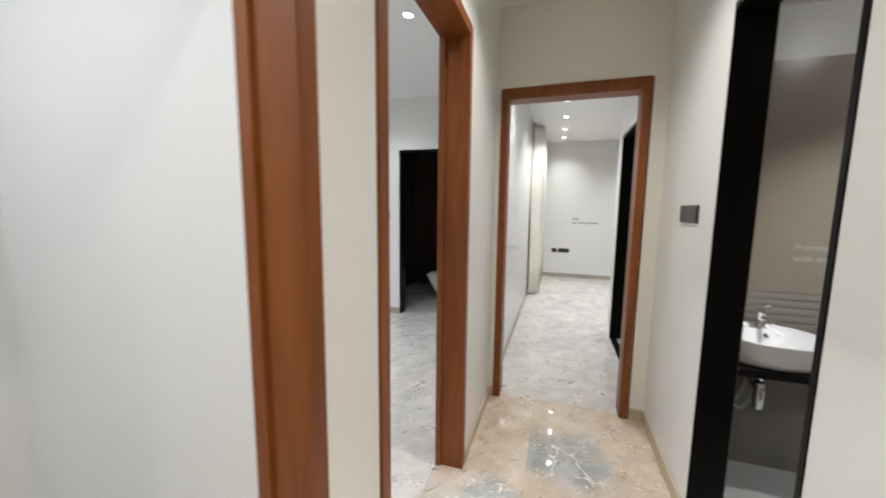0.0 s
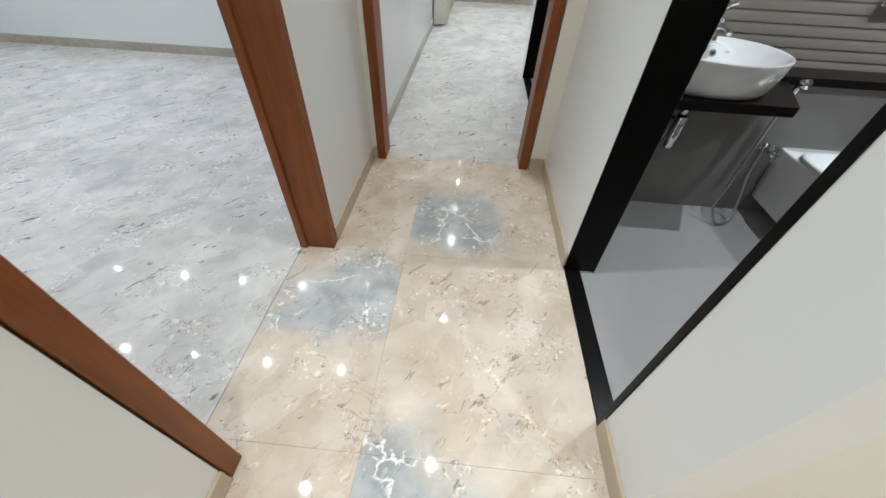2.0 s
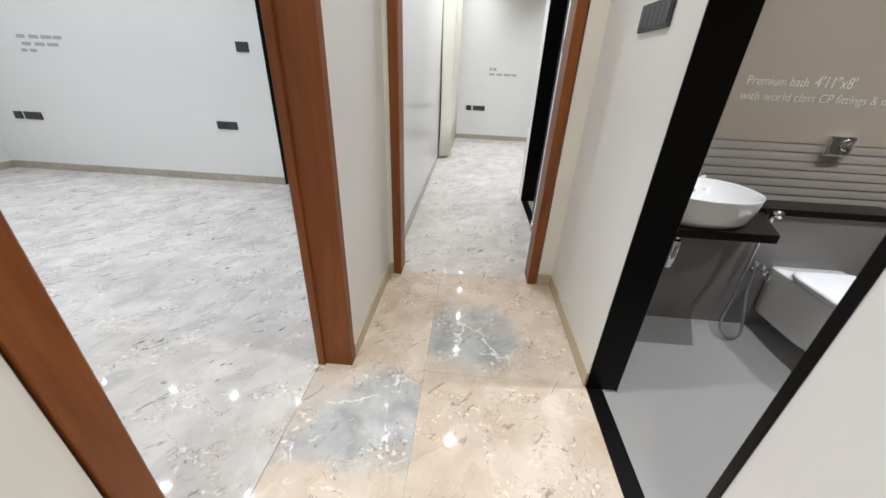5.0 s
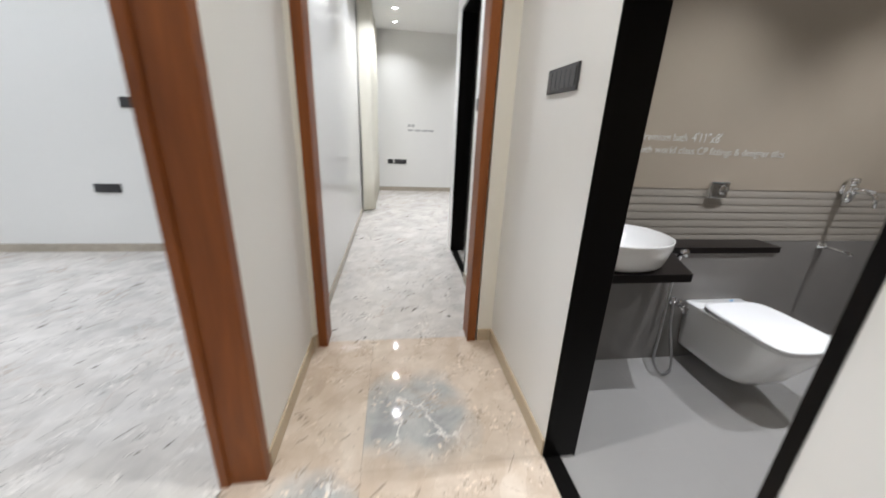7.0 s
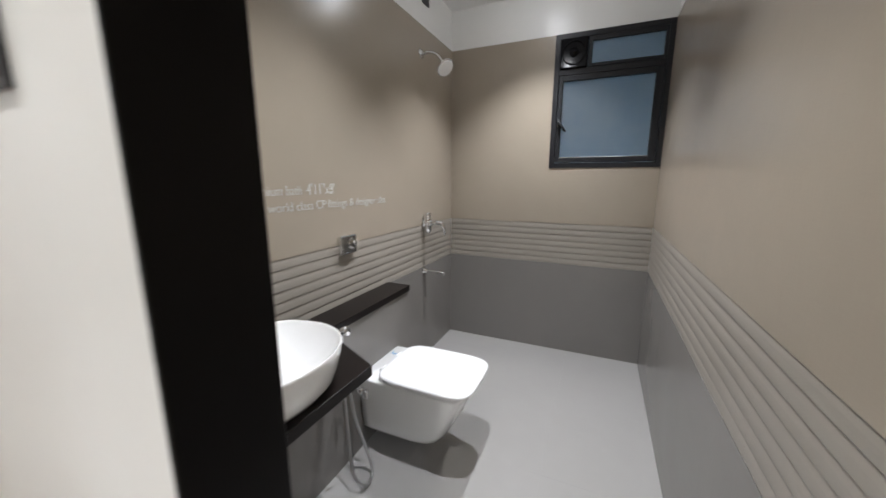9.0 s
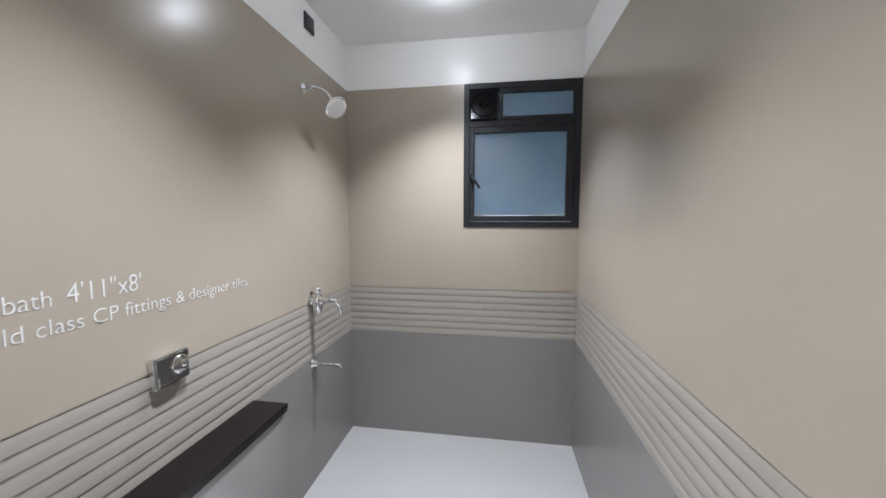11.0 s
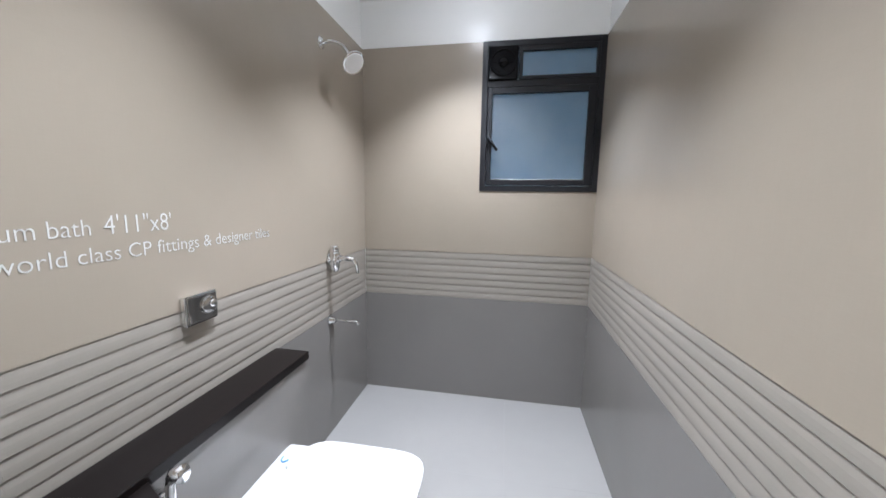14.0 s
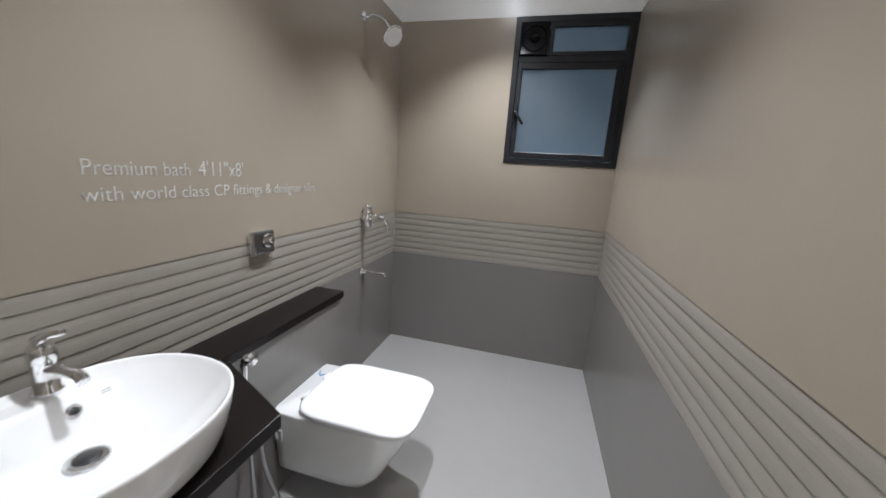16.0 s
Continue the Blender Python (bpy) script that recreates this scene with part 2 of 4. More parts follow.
ALU = plain("black aluminium", (0.011, 0.011, 0.013), 0.42, vary=0.1, scale=30, spec=0.35)
GLASS = frosted("blue frosted glass")
CURTAIN = plain("ivory curtain cloth", (0.86, 0.83, 0.72), 0.85, vary=0.05, scale=120, bump=0.1)
LETTER = plain("white vinyl lettering", (0.60, 0.59, 0.56), 0.5, vary=0.02)
LETTER_GREY = plain("grey vinyl lettering", (0.42, 0.42, 0.42), 0.5, vary=0.02)
STICKER = plain("blue sticker", (0.10, 0.30, 0.55), 0.4, vary=0.1)
TRIM = plain("white lamp trim", (0.8, 0.8, 0.8), 0.4)
LED_WARM = glowing("warm white led", WARM, 26)
LED_COOL = glowing("cool white led", NEUTRAL, 32)


# ---- mesh kit ----
def finish(name, bm, mat, parent=None, label="", smooth=False):
    me = bpy.data.meshes.new(name)
    bmesh.ops.recalc_face_normals(bm, faces=bm.faces)
    bm.to_mesh(me)
    bm.free()
    if mat:
        me.materials.append(mat)
    if smooth:
        me.polygons.foreach_set("use_smooth", [True] * len(me.polygons))
    ob = new(name, me)
    if parent:
        ob.parent = parent
    if label:
        ob["label"] = label
    return ob


def part(name, bm, mat, parent, label="", smooth=False):
    return finish(name, bm, mat, parent, label, smooth)


def box(bm, x0, y0, z0, x1, y1, z1, bevel=0.0, seg=2):
    r = bmesh.ops.create_cube(bm, size=1)
    for v in r["verts"]:
        v.co = ((x0 + x1) / 2 + v.co.x * (x1 - x0), (y0 + y1) / 2 + v.co.y * (y1 - y0), (z0 + z1) / 2 + v.co.z * (z1 - z0))
    if bevel:
        es = list({e for v in r["verts"] for e in v.link_edges})
        bmesh.ops.bevel(bm, geom=es, offset=bevel, segments=seg, affect="EDGES", profile=0.5)
    return bm


def boxes(*items, bevel=0.0):
    bm = bmesh.new()
    for it in items:
        box(bm, *it, bevel=bevel)
    return bm


def structure(name, bm, mat, label, category):
    return tagged(finish(name, bm, mat), label, category, kind="structure")


def thing(name, x, y, z, label, category, group="", rot=0):
    e = new(name)
    e.empty_display_size = 0.05
    e.matrix_basis = pose(x, y, z, 0, 0, rot)
    return tagged(e, label, category, group)


def tube(bm, pts, r, seg=12, caps=True):
    """A round tube along a run of points; r may be one number or one per point."""
    pts = [Vector(p) for p in pts]
    rs = r if isinstance(r, (list, tuple)) else [r] * len(pts)
    rings, up = [], None
    for i, p in enumerate(pts):
        t = (pts[min(i + 1, len(pts) - 1)] - pts[max(i - 1, 0)]).normalized()
        if up is None:
            up = Vector((0, 0, 1)) if abs(t.z) < 0.9 else Vector((1, 0, 0))
        side = t.cross(up).normalized()
        up = side.cross(t).normalized()
        rings.append([bm.verts.new(p + rs[i] * (math.cos(a) * side + math.sin(a) * up)) for a in (2 * math.pi * k / seg for k in range(seg))])
    for a, b in zip(rings, rings[1:]):
        for k in range(seg):
            bm.faces.new((a[k], a[(k + 1) % seg], b[(k + 1) % seg], b[k]))
    if caps:
        bm.faces.new(rings[0][::-1])
        bm.faces.new(rings[-1])
    return bm


def lathe(bm, profile, seg=40, sx=1.0, sy=1.0, power=2.0):
    """Rings (radius, z), drawn as ellipses or rounded squares of the given power."""
    rings = []
    for r, z in profile:
        ring = []
        for k in range(seg):
            a = 2 * math.pi * k / seg
            c, s = math.cos(a), math.sin(a)
            q = (abs(c) ** power + abs(s) ** power) ** (-1 / power)
            ring.append(bm.verts.new((r * q * c * sx, r * q * s * sy, z)))
        rings.append(ring)
    for a, b in zip(rings, rings[1:]):
        for k in range(seg):
            bm.faces.new((a[k], a[(k + 1) % seg], b[(k + 1) % seg], b[k]))
    bm.faces.new(rings[0][::-1])
    bm.faces.new(rings[-1])
    return bm


def spline(pts, n=10):
    """A smooth run through points."""
    out = []
    p = [Vector(pts[0])] + [Vector(q) for q in pts] + [Vector(pts[-1])]
    for i in range(1, len(p) - 2):
        for k in range(n):
            t = k / n
            a, b, c, d = p[i - 1], p[i], p[i + 1], p[i + 2]
            out.append(0.5 * (2 * b + (c - a) * t + (2 * a - 5 * b + 4 * c - d) * t * t + (3 * b - a - 3 * c + d) * t ** 3))
    return out + [p[-2]]


# ---- walls ----
TOP = CEIL + 0.02
structure("wall_corridor_left", boxes(
    (-0.34, -3.0, -0.05, -0.2, -0.2, TOP), (-0.34, -0.2, 2.36, -0.2, 0.755, TOP), (-0.34, 0.755, -0.05, -0.2, 0.995, TOP),
    (-0.34, 0.995, 2.38, -0.2, 1.99, TOP), (-0.34, 1.99, -0.05, -0.2, 2.925, TOP)), PAINT, "smooth white painted wall of the corridor with two wooden doorways", "wall")
structure("wall_passage_left", boxes((-0.34, 2.925, -0.05, -0.2, 8.2, TOP)), GLOSSY, "glossy white wall that mirrors the ceiling lights", "wall")
structure("wall_corridor_end", boxes(
    (-0.2, 2.80, -0.05, -0.168, 2.925, TOP), (0.80, 2.80, -0.05, 0.893, 2.925, TOP), (-0.168, 2.80, 2.323, 0.80, 2.925, TOP)),
    CREAM, "warm white wall round the wooden passage doorway", "wall")
structure("wall_corridor_right", boxes(
    (0.893, 1.02, -0.05, 1.025, 1.24, TOP), (0.893, 1.24, 2.30, 1.025, 1.945, TOP), (0.893, 1.945, -0.05, 1.025, 3.735, TOP),
    (0.893, 3.735, 2.28, 1.025, 4.515, TOP), (0.893, 4.515, -0.05, 1.025, 4.75, TOP)), PAINT, "white painted wall with two black-framed doorways", "wall")
structure("wall_living", boxes((1.025, 1.02, -0.05, 4.6, 1.19, TOP)), CREAM, "warm white wall of the living area", "wall")
structure("wall_bath_north", boxes((1.025, 2.712, -0.05, 3.62, 2.83, TOP)), PAINT, "white wall behind the bathroom fittings", "wall")
structure("wall_bath_south", boxes((1.025, 1.19, -0.05, 3.62, 1.1915, TOP)), PAINT, "plain white bathroom wall", "wall")
structure("wall_bath_east", boxes(
    (3.495, 1.1915, -0.05, 3.62, 1.2, TOP), (3.495, 1.2, -0.05, 3.62, 1.918, 1.413), (3.495, 1.2, 2.312, 3.62, 1.918, TOP),
    (3.495, 1.918, -0.05, 3.62, 2.712, TOP)), PAINT, "bathroom end wall with a window opening", "wall")
structure("wall_bedroom_end", boxes((-0.34, 8.2, -0.05, 4.6, 8.33, TOP)), PAINT, "plain white bedroom wall", "wall")
structure("wall_bedroom_right", boxes((4.6, -3.0, -0.05, 4.73, 8.33, TOP)), PAINT, "plain white wall", "wall")
structure("wall_bath_two", boxes((1.025, 3.45, -0.05, 3.0, 3.57, TOP), (1.025, 4.63, -0.05, 4.6, 4.75, TOP), (2.88, 3.57, -0.05, 3.0, 4.63, TOP)),
          TILE_GREY, "unlit grey tiled bathroom walls", "wall")
structure("wall_room_far", boxes((ROOM_LEFT, 4.53, -0.05, -1.79, 4.66, TOP), (-1.79, 4.53, 2.225, -1.0, 4.66, TOP), (-1.0, 4.53, -0.05, -0.34, 4.66, TOP)),
          PAINT, "plain white room wall with a black-framed doorway", "wall")
structure("wall_room_left", boxes((ROOM_LEFT - 0.13, 0.95, -0.05, ROOM_LEFT, 4.66, TOP)), PAINT, "plain white room wall", "wall")
structure("wall_room_near", boxes((ROOM_LEFT - 0.13, 0.82, -0.05, -0.34, 0.95, TOP)), PAINT, "plain white dividing wall", "wall")
structure("wall_side_room", boxes((-1.62, -3.0, -0.05, -1.5, 0.82, TOP), (-1.5, -3.13, -0.05, 4.73, -3.0, TOP)), PAINT, "plain white wall", "wall")
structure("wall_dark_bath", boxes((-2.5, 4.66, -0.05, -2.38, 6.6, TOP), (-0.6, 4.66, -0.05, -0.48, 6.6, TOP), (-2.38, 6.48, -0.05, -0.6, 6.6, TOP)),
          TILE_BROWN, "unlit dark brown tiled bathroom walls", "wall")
structure("ceiling", boxes((ROOM_LEFT - 0.13, -3.13, TOP, 4.73, 8.33, TOP + 0.1)), CEILING, "flat white painted ceiling", "ceiling")
structure("ceiling_bath", boxes((1.025, 1.1915, BATH_CEIL, 3.495, 2.712, BATH_CEIL + 0.05)), CEILING, "lowered flat white bathroom ceiling", "ceiling")

# ---- floors ----
structure("floor_room", boxes((ROOM_LEFT - 0.13, -3.13, -0.08, -0.347, 6.6, 0.0)), GREY_MARBLE, "polished grey marble floor", "floor")
structure("floor_passage", boxes((-0.345, 2.842, -0.08, 4.73, 8.33, 0.0)), GREY_MARBLE, "polished grey marble floor", "floor")
structure("floor_bath", boxes((1.025, 1.19, -0.08, 3.5, 2.712, -0.02)), GROUT, "bathroom floor bed", "floor")
floor = structure("floor_corridor", boxes((-0.345, -3.13, -0.08, 4.73, 1.02, -0.02), (-0.345, 1.02, -0.08, 1.025, 2.842, -0.02)), GROUT, "polished beige marble slab floor", "floor")
structure("threshold_bath", boxes((0.895, 1.263, -0.02, 0.965, 1.937, 0.003), bevel=0.002), BLACK, "polished black granite door sill", "threshold")
structure("threshold_bath_two", boxes((0.895, 3.76, -0.02, 0.965, 4.50, 0.003), bevel=0.002), BLACK, "polished black granite door sill", "threshold")


# ---- frames of the doorways ----
def doorframe(name, axis, a0, a1, d0, d1, top, w, mat, label, head=None, stop=True, far=None):
    """A frame lining an opening. a: along the wall, clear opening; d: across the wall; w: the jamb's width; head: the head's height."""
    head, far = head or w, far or w
    f = thing(name, 0, 0, 0, label, "door frame")
    f["kind"] = "structure"

    def put(nm, p0, p1, z0, z1, e0=d0, e1=d1, bev=0.002 if mat is BLACK else 0.004):
        bm = bmesh.new()
        if axis == "y":
            box(bm, e0, p0, z0, e1, p1, z1, bev)
        else:
            box(bm, p0, e0, z0, p1, e1, z1, bev)
        return part(nm, bm, mat, f)

    put("jamb", a0 - w, a0, 0.0, top)
    put("jamb", a1, a1 + far, 0.0, top)
    put("head", a0 - w, a1 + far, top, top + head)
    if stop:
        s0, s1 = (d0 + 0.001, d0 + 0.034)
        put("door_stop", a1 - 0.012, a1 + 0.002, 0.0, top, s0, s1, 0.002)
        put("door_stop", a0 - 0.002, a0 + 0.012, 0.0, top, s0, s1, 0.002)
    return f


doorframe("door_frame_1", "y", 1.055, 1.94, -0.352, -0.192, 2.325, 0.055, WOOD, "red-brown varnished teak frame round an open doorway")
doorframe("door_frame_2", "x", -0.117, 0.736, 2.787, 2.932, 2.245, 0.053, WOOD, "red-brown varnished teak frame at the passage entry", 0.078, stop=False)
doorframe("door_frame_3", "y", -0.15, 0.70, -0.325, -0.192, 2.31, 0.055, WOOD, "red-brown varnished teak frame of a side room")
doorframe("door_frame_4", "y", 1.263, 1.937, 0.889, 1.03, 2.27, 0.023, BLACK, "black granite frame round the open bathroom doorway", 0.03, stop=False, far=0.008)
doorframe("door_frame_5", "y", 3.76, 4.50, 0.889, 1.03, 2.25, 0.025, BLACK, "black granite frame round a dark doorway", 0.03, stop=False)
doorframe("door_frame_6", "x", -1.765, -1.025, 4.526, 4.665, 2.195, 0.025, BLACK, "black granite frame round a dark doorway", stop=False)


# ---- skirtings ----
def skirting(x0, y0, x1, y1, mat, h=0.08):
    structure("baseboard", boxes((min(x0, x1), min(y0, y1), 0.0, max(x0, x1), max(y0, y1), h), bevel=0.0015), mat, "polished marble skirting strip", "skirting")


T = 0.011
for args in ((-0.2, 0.757, -0.2 + T, 0.995, SKIRT), (-0.2, 1.997, -0.2 + T, 2.785, SKIRT), (-0.2 + T, 2.8 - T, -0.17, 2.8, SKIRT), (0.80, 2.8 - T, 0.893 - T, 2.8, SKIRT),
             (0.893 - T, 1.948, 0.893, 2.8, SKIRT), (0.893 - T, 1.02, 0.893, 1.238, SKIRT), (0.893 - T, 1.02 - T, 4.6, 1.02, SKIRT),
             (-0.2, 2.935, -0.2 + T, 6.27, SKIRT_GREY), (0.893 - T, 2.935, 0.893, 3.732, SKIRT_GREY), (-0.2, 8.2 - T, 4.6, 8.2, SKIRT_GREY),
             (ROOM_LEFT, 4.53 - T, -1.795, 4.53, SKIRT_GREY), (-0.995, 4.53 - T, -0.34, 4.53, SKIRT_GREY), (ROOM_LEFT, 0.95, ROOM_LEFT + T, 4.53 - T, SKIRT_GREY),
             (-0.34 - T, 2.0, -0.34, 4.53 - T, SKIRT_GREY)):
    skirting(*args)


# ---- recessed ceiling lights, some of them added out of view ----
def ceiling_light(x, y, z, led, color, power, cone=124, blend=1.0, size=0.012, spill=0, group="recessed ceiling spots"):
    t = thing("ceiling_light", x, y, z, "small round recessed white ceiling spot, lit, from a partly added set", "ceiling light", group)
    bm = bmesh.new()
    lathe(bm, [(0.048, 0.0), (0.048, -0.004), (0.043, -0.007), (0.033, -0.006), (0.031, 0.0)], 28)
    part("trim", bm, TRIM, t, smooth=True)
    bm = bmesh.new()
    lathe(bm, [(0.030, -0.001), (0.029, -0.0075)], 24)
    part("diffuser", bm, led, t, "glowing white diffuser")
    lamp = bpy.data.lights.new("spot", "SPOT")
    lamp.energy, lamp.color, lamp.spot_size, lamp.spot_blend, lamp.shadow_soft_size = power, color, radians(cone), blend, size
    lo = new("spot", lamp)
    lo.parent = t
    lo.matrix_basis = pose(0, 0, -0.02)
    if spill:
        wide = bpy.data.lights.new("spill", "POINT")
        wide.energy, wide.color, wide.shadow_soft_size = spill, color, 0.028
        wo = new("spill", wide)
        wo.parent = t
        wo.matrix_basis = pose(0, 0, -0.035)
    return t


P_ROOM, P_PASS, P_HALL, P_BATH = 42, 98, 98, 141
for y in (3.57, 5.17, 6.04, 6.93, 7.66):
    ceiling_light(0.30, y, TOP, LED_COOL, NEUTRAL, P_PASS if y < 7 else 0.65 * P_PASS)
for y in (6.04, 7.5):
    ceiling_light(1.9, y, TOP, LED_COOL, NEUTRAL, P_PASS)
# all but the spot at (0.32, 1.80) are added unseen, to brighten hall and living wall
for x, y in ((0.32, -0.9), (0.32, 0.05), (0.32, 1.80), (1.6, 0.2), (2.6, 0.1), (2.3, -1.2)):
    ceiling_light(x, y, TOP, LED_WARM, WARM, P_HALL)
for x in (-0.86, -1.79, -2.70, -3.58, -4.60):
    for y in (1.49, 2.70, 3.90):
        if (x, y) != (-0.86, 3.90):
            ceiling_light(x, y, TOP, LED_COOL, COOL, P_ROOM)
# added wide spot, out of view, that brightens the side room's wall
ceiling_light(-0.9, -0.25, TOP, LED_COOL, COOL, 112, 168)
for x, y in ((1.84, 1.99), (2.955, 1.98)):
    ceiling_light(x, y, BATH_CEIL, LED_COOL, NEUTRAL, P_BATH, 99, 0.85, 0.012, 2.5)


# ---- bathroom window, with an exhaust fan in its corner ----
def window():
    w = thing("window_1", 3.483, 0, 0, "black aluminium window with frosted blue panes, shut", "window")
    w["kind"] = "structure"
    y0, y1, z0, z1, f = 1.2, 1.918, 1.413, 2.312, 0.035
    part("window_frame", boxes((-0.006, y0, z0, 0.07, y0 + f, z1), (-0.006, y1 - f, z0, 0.07, y1, z1), (-0.006, y0 + f, z0, 0.07, y1 - f, z0 + f),
                               (-0.006, y0 + f, z1 - f, 0.07, y1 - f, z1), (-0.006, y0 + f, 2.044, 0.07, y1 - f, 2.082),
                               (0.0, 1.698, 2.082, 0.06, 1.703, z1 - f), bevel=0.002), ALU, w)
    a0, a1, b0, b1 = 1.239, 1.879, 1.452, 2.040
    p0, p1, q0, q1 = 1.285, 1.850, 1.486, 2.004
    sash = part("sash", boxes((-0.012, a0, b0, 0.03, p0, b1), (-0.012, p1, b0, 0.03, a1, b1), (-0.012, p0, b0, 0.03, p1, q0), (-0.012, p0, q1, 0.03, p1, b1), bevel=0.003), ALU, w)
    pane = part("pane", boxes((0.008, p0 - 0.002, q0 - 0.002, 0.014, p1 + 0.002, q1 + 0.002)), GLASS, sash, "frosted blue glass pane")
    part("bead", boxes((0.001, p0, q0, 0.006, p1, q0 + 0.004)), CHROME, sash)
    pane.visible_shadow = False
    part("vent_frame", boxes((-0.008, 1.236, 2.084, 0.03, 1.254, 2.275), (-0.008, 1.675, 2.084, 0.03, 1.697, 2.275), (-0.008, 1.254, 2.084, 0.03, 1.675, 2.105),
                             (-0.008, 1.254, 2.246, 0.03, 1.675, 2.275), bevel=0.003), ALU, w)
    p2 = part("pane", boxes((0.008, 1.252, 2.103, 0.014, 1.677, 2.248)), GLASS, w, "frosted blue glass pane")
    p2.visible_shadow = False
    bm = boxes((-0.034, 1.858, 1.70, -0.012, 1.876, 1.77), bevel=0.003)
    h = part("handle", bm, ALU, w, "black cranked window handle")
    bm = bmesh.new()
    tube(bm, [(-0.03, 1.868, 1.738), (-0.05, 1.868, 1.738), (-0.056, 1.862, 1.73), (-0.056, 1.812, 1.66)], [0.008, 0.008, 0.009, 0.007], 10)
    part("lever", bm, ALU, h, smooth=True)


window()


def exhaust_fan():
    f = thing("exhaust_fan", 3.479, 1.792, 2.180, "square black plastic exhaust fan set in the window corner", "exhaust fan")
    bm = bmesh.new()
    box(bm, -0.018, -0.087, -0.096, 0.05, 0.087, 0.096, 0.006)
    part("housing", bm, FAN_BLACK, f)
    bm = bmesh.new()
    ring = [Vector((-0.02, 0.074 * math.cos(a), 0.074 * math.sin(a))) for a in (2 * math.pi * k / 32 for k in range(33))]
    tube(bm, ring, 0.006, 8, False)
    part("rim", bm, FAN_BLACK, f, smooth=True)
    bm = bmesh.new()
    lathe(bm, [(0.03, 0.0), (0.028, 0.01), (0.018, 0.02), (0.004, 0.025)], 24)
    bmesh.ops.transform(bm, matrix=pose(-0.018, 0, 0, 0, -90, 0), verts=bm.verts)
    part("hub", bm, FAN_BLACK, f, "glossy black domed hub", True)
    for k in range(5):
        bm = bmesh.new()
        box(bm, -0.0215, 0.026, -0.016, -0.0185, 0.058, 0.016, 0.001)
        bmesh.ops.transform(bm, matrix=pose(0, 0, 0, 72 * k + 20, 0, 0), verts=bm.verts)
        part("blade", bm, FAN_BLACK, f)


exhaust_fan()


# ---- fittings of the bathroom ----
tagged(finish("cistern_ledge", boxes((1.634, 2.553, -0.01, 2.462, 2.699, 0.672), (1.03, 2.553, -0.01, 1.634, 2.699, 0.649)), TILE_GREY),
       "low grey tiled ledge wall that hides the cistern", "ledge", kind="structure")
shelf = tagged(finish("ledge_shelf", boxes((1.634, 2.543, 0.673, 2.475, 2.699, 0.708), bevel=0.003), DARKTOP),
               "narrow polished black granite shelf on the tiled ledge", "shelf")
def slab_prism(outline, z0, z1):
    """A flat slab over an outline, its edges eased."""
    bm = bmesh.new()
    low = [bm.verts.new((x, y, z0)) for x, y in outline]
    high = [bm.verts.new((x, y, z1)) for x, y in outline]
    for k in range(len(outline)):
        j = (k + 1) % len(outline)
        bm.faces.new((low[k], low[j], high[j], high[k]))
    bm.faces.new(low[::-1])
    bm.faces.new(high)
    bmesh.ops.bevel(bm, geom=[e for e in bm.edges], offset=0.003, segments=2, affect="EDGES", profile=0.5)
    return bm


tagged(finish("vanity_top", slab_prism([(1.037, 2.226), (1.636, 2.226), (1.784, 2.5425), (1.633, 2.5425), (1.633, 2.6985), (1.037, 2.6985)], 0.650, 0.690), DARKTOP),
       "polished black granite vanity slab with a splayed end", "countertop")


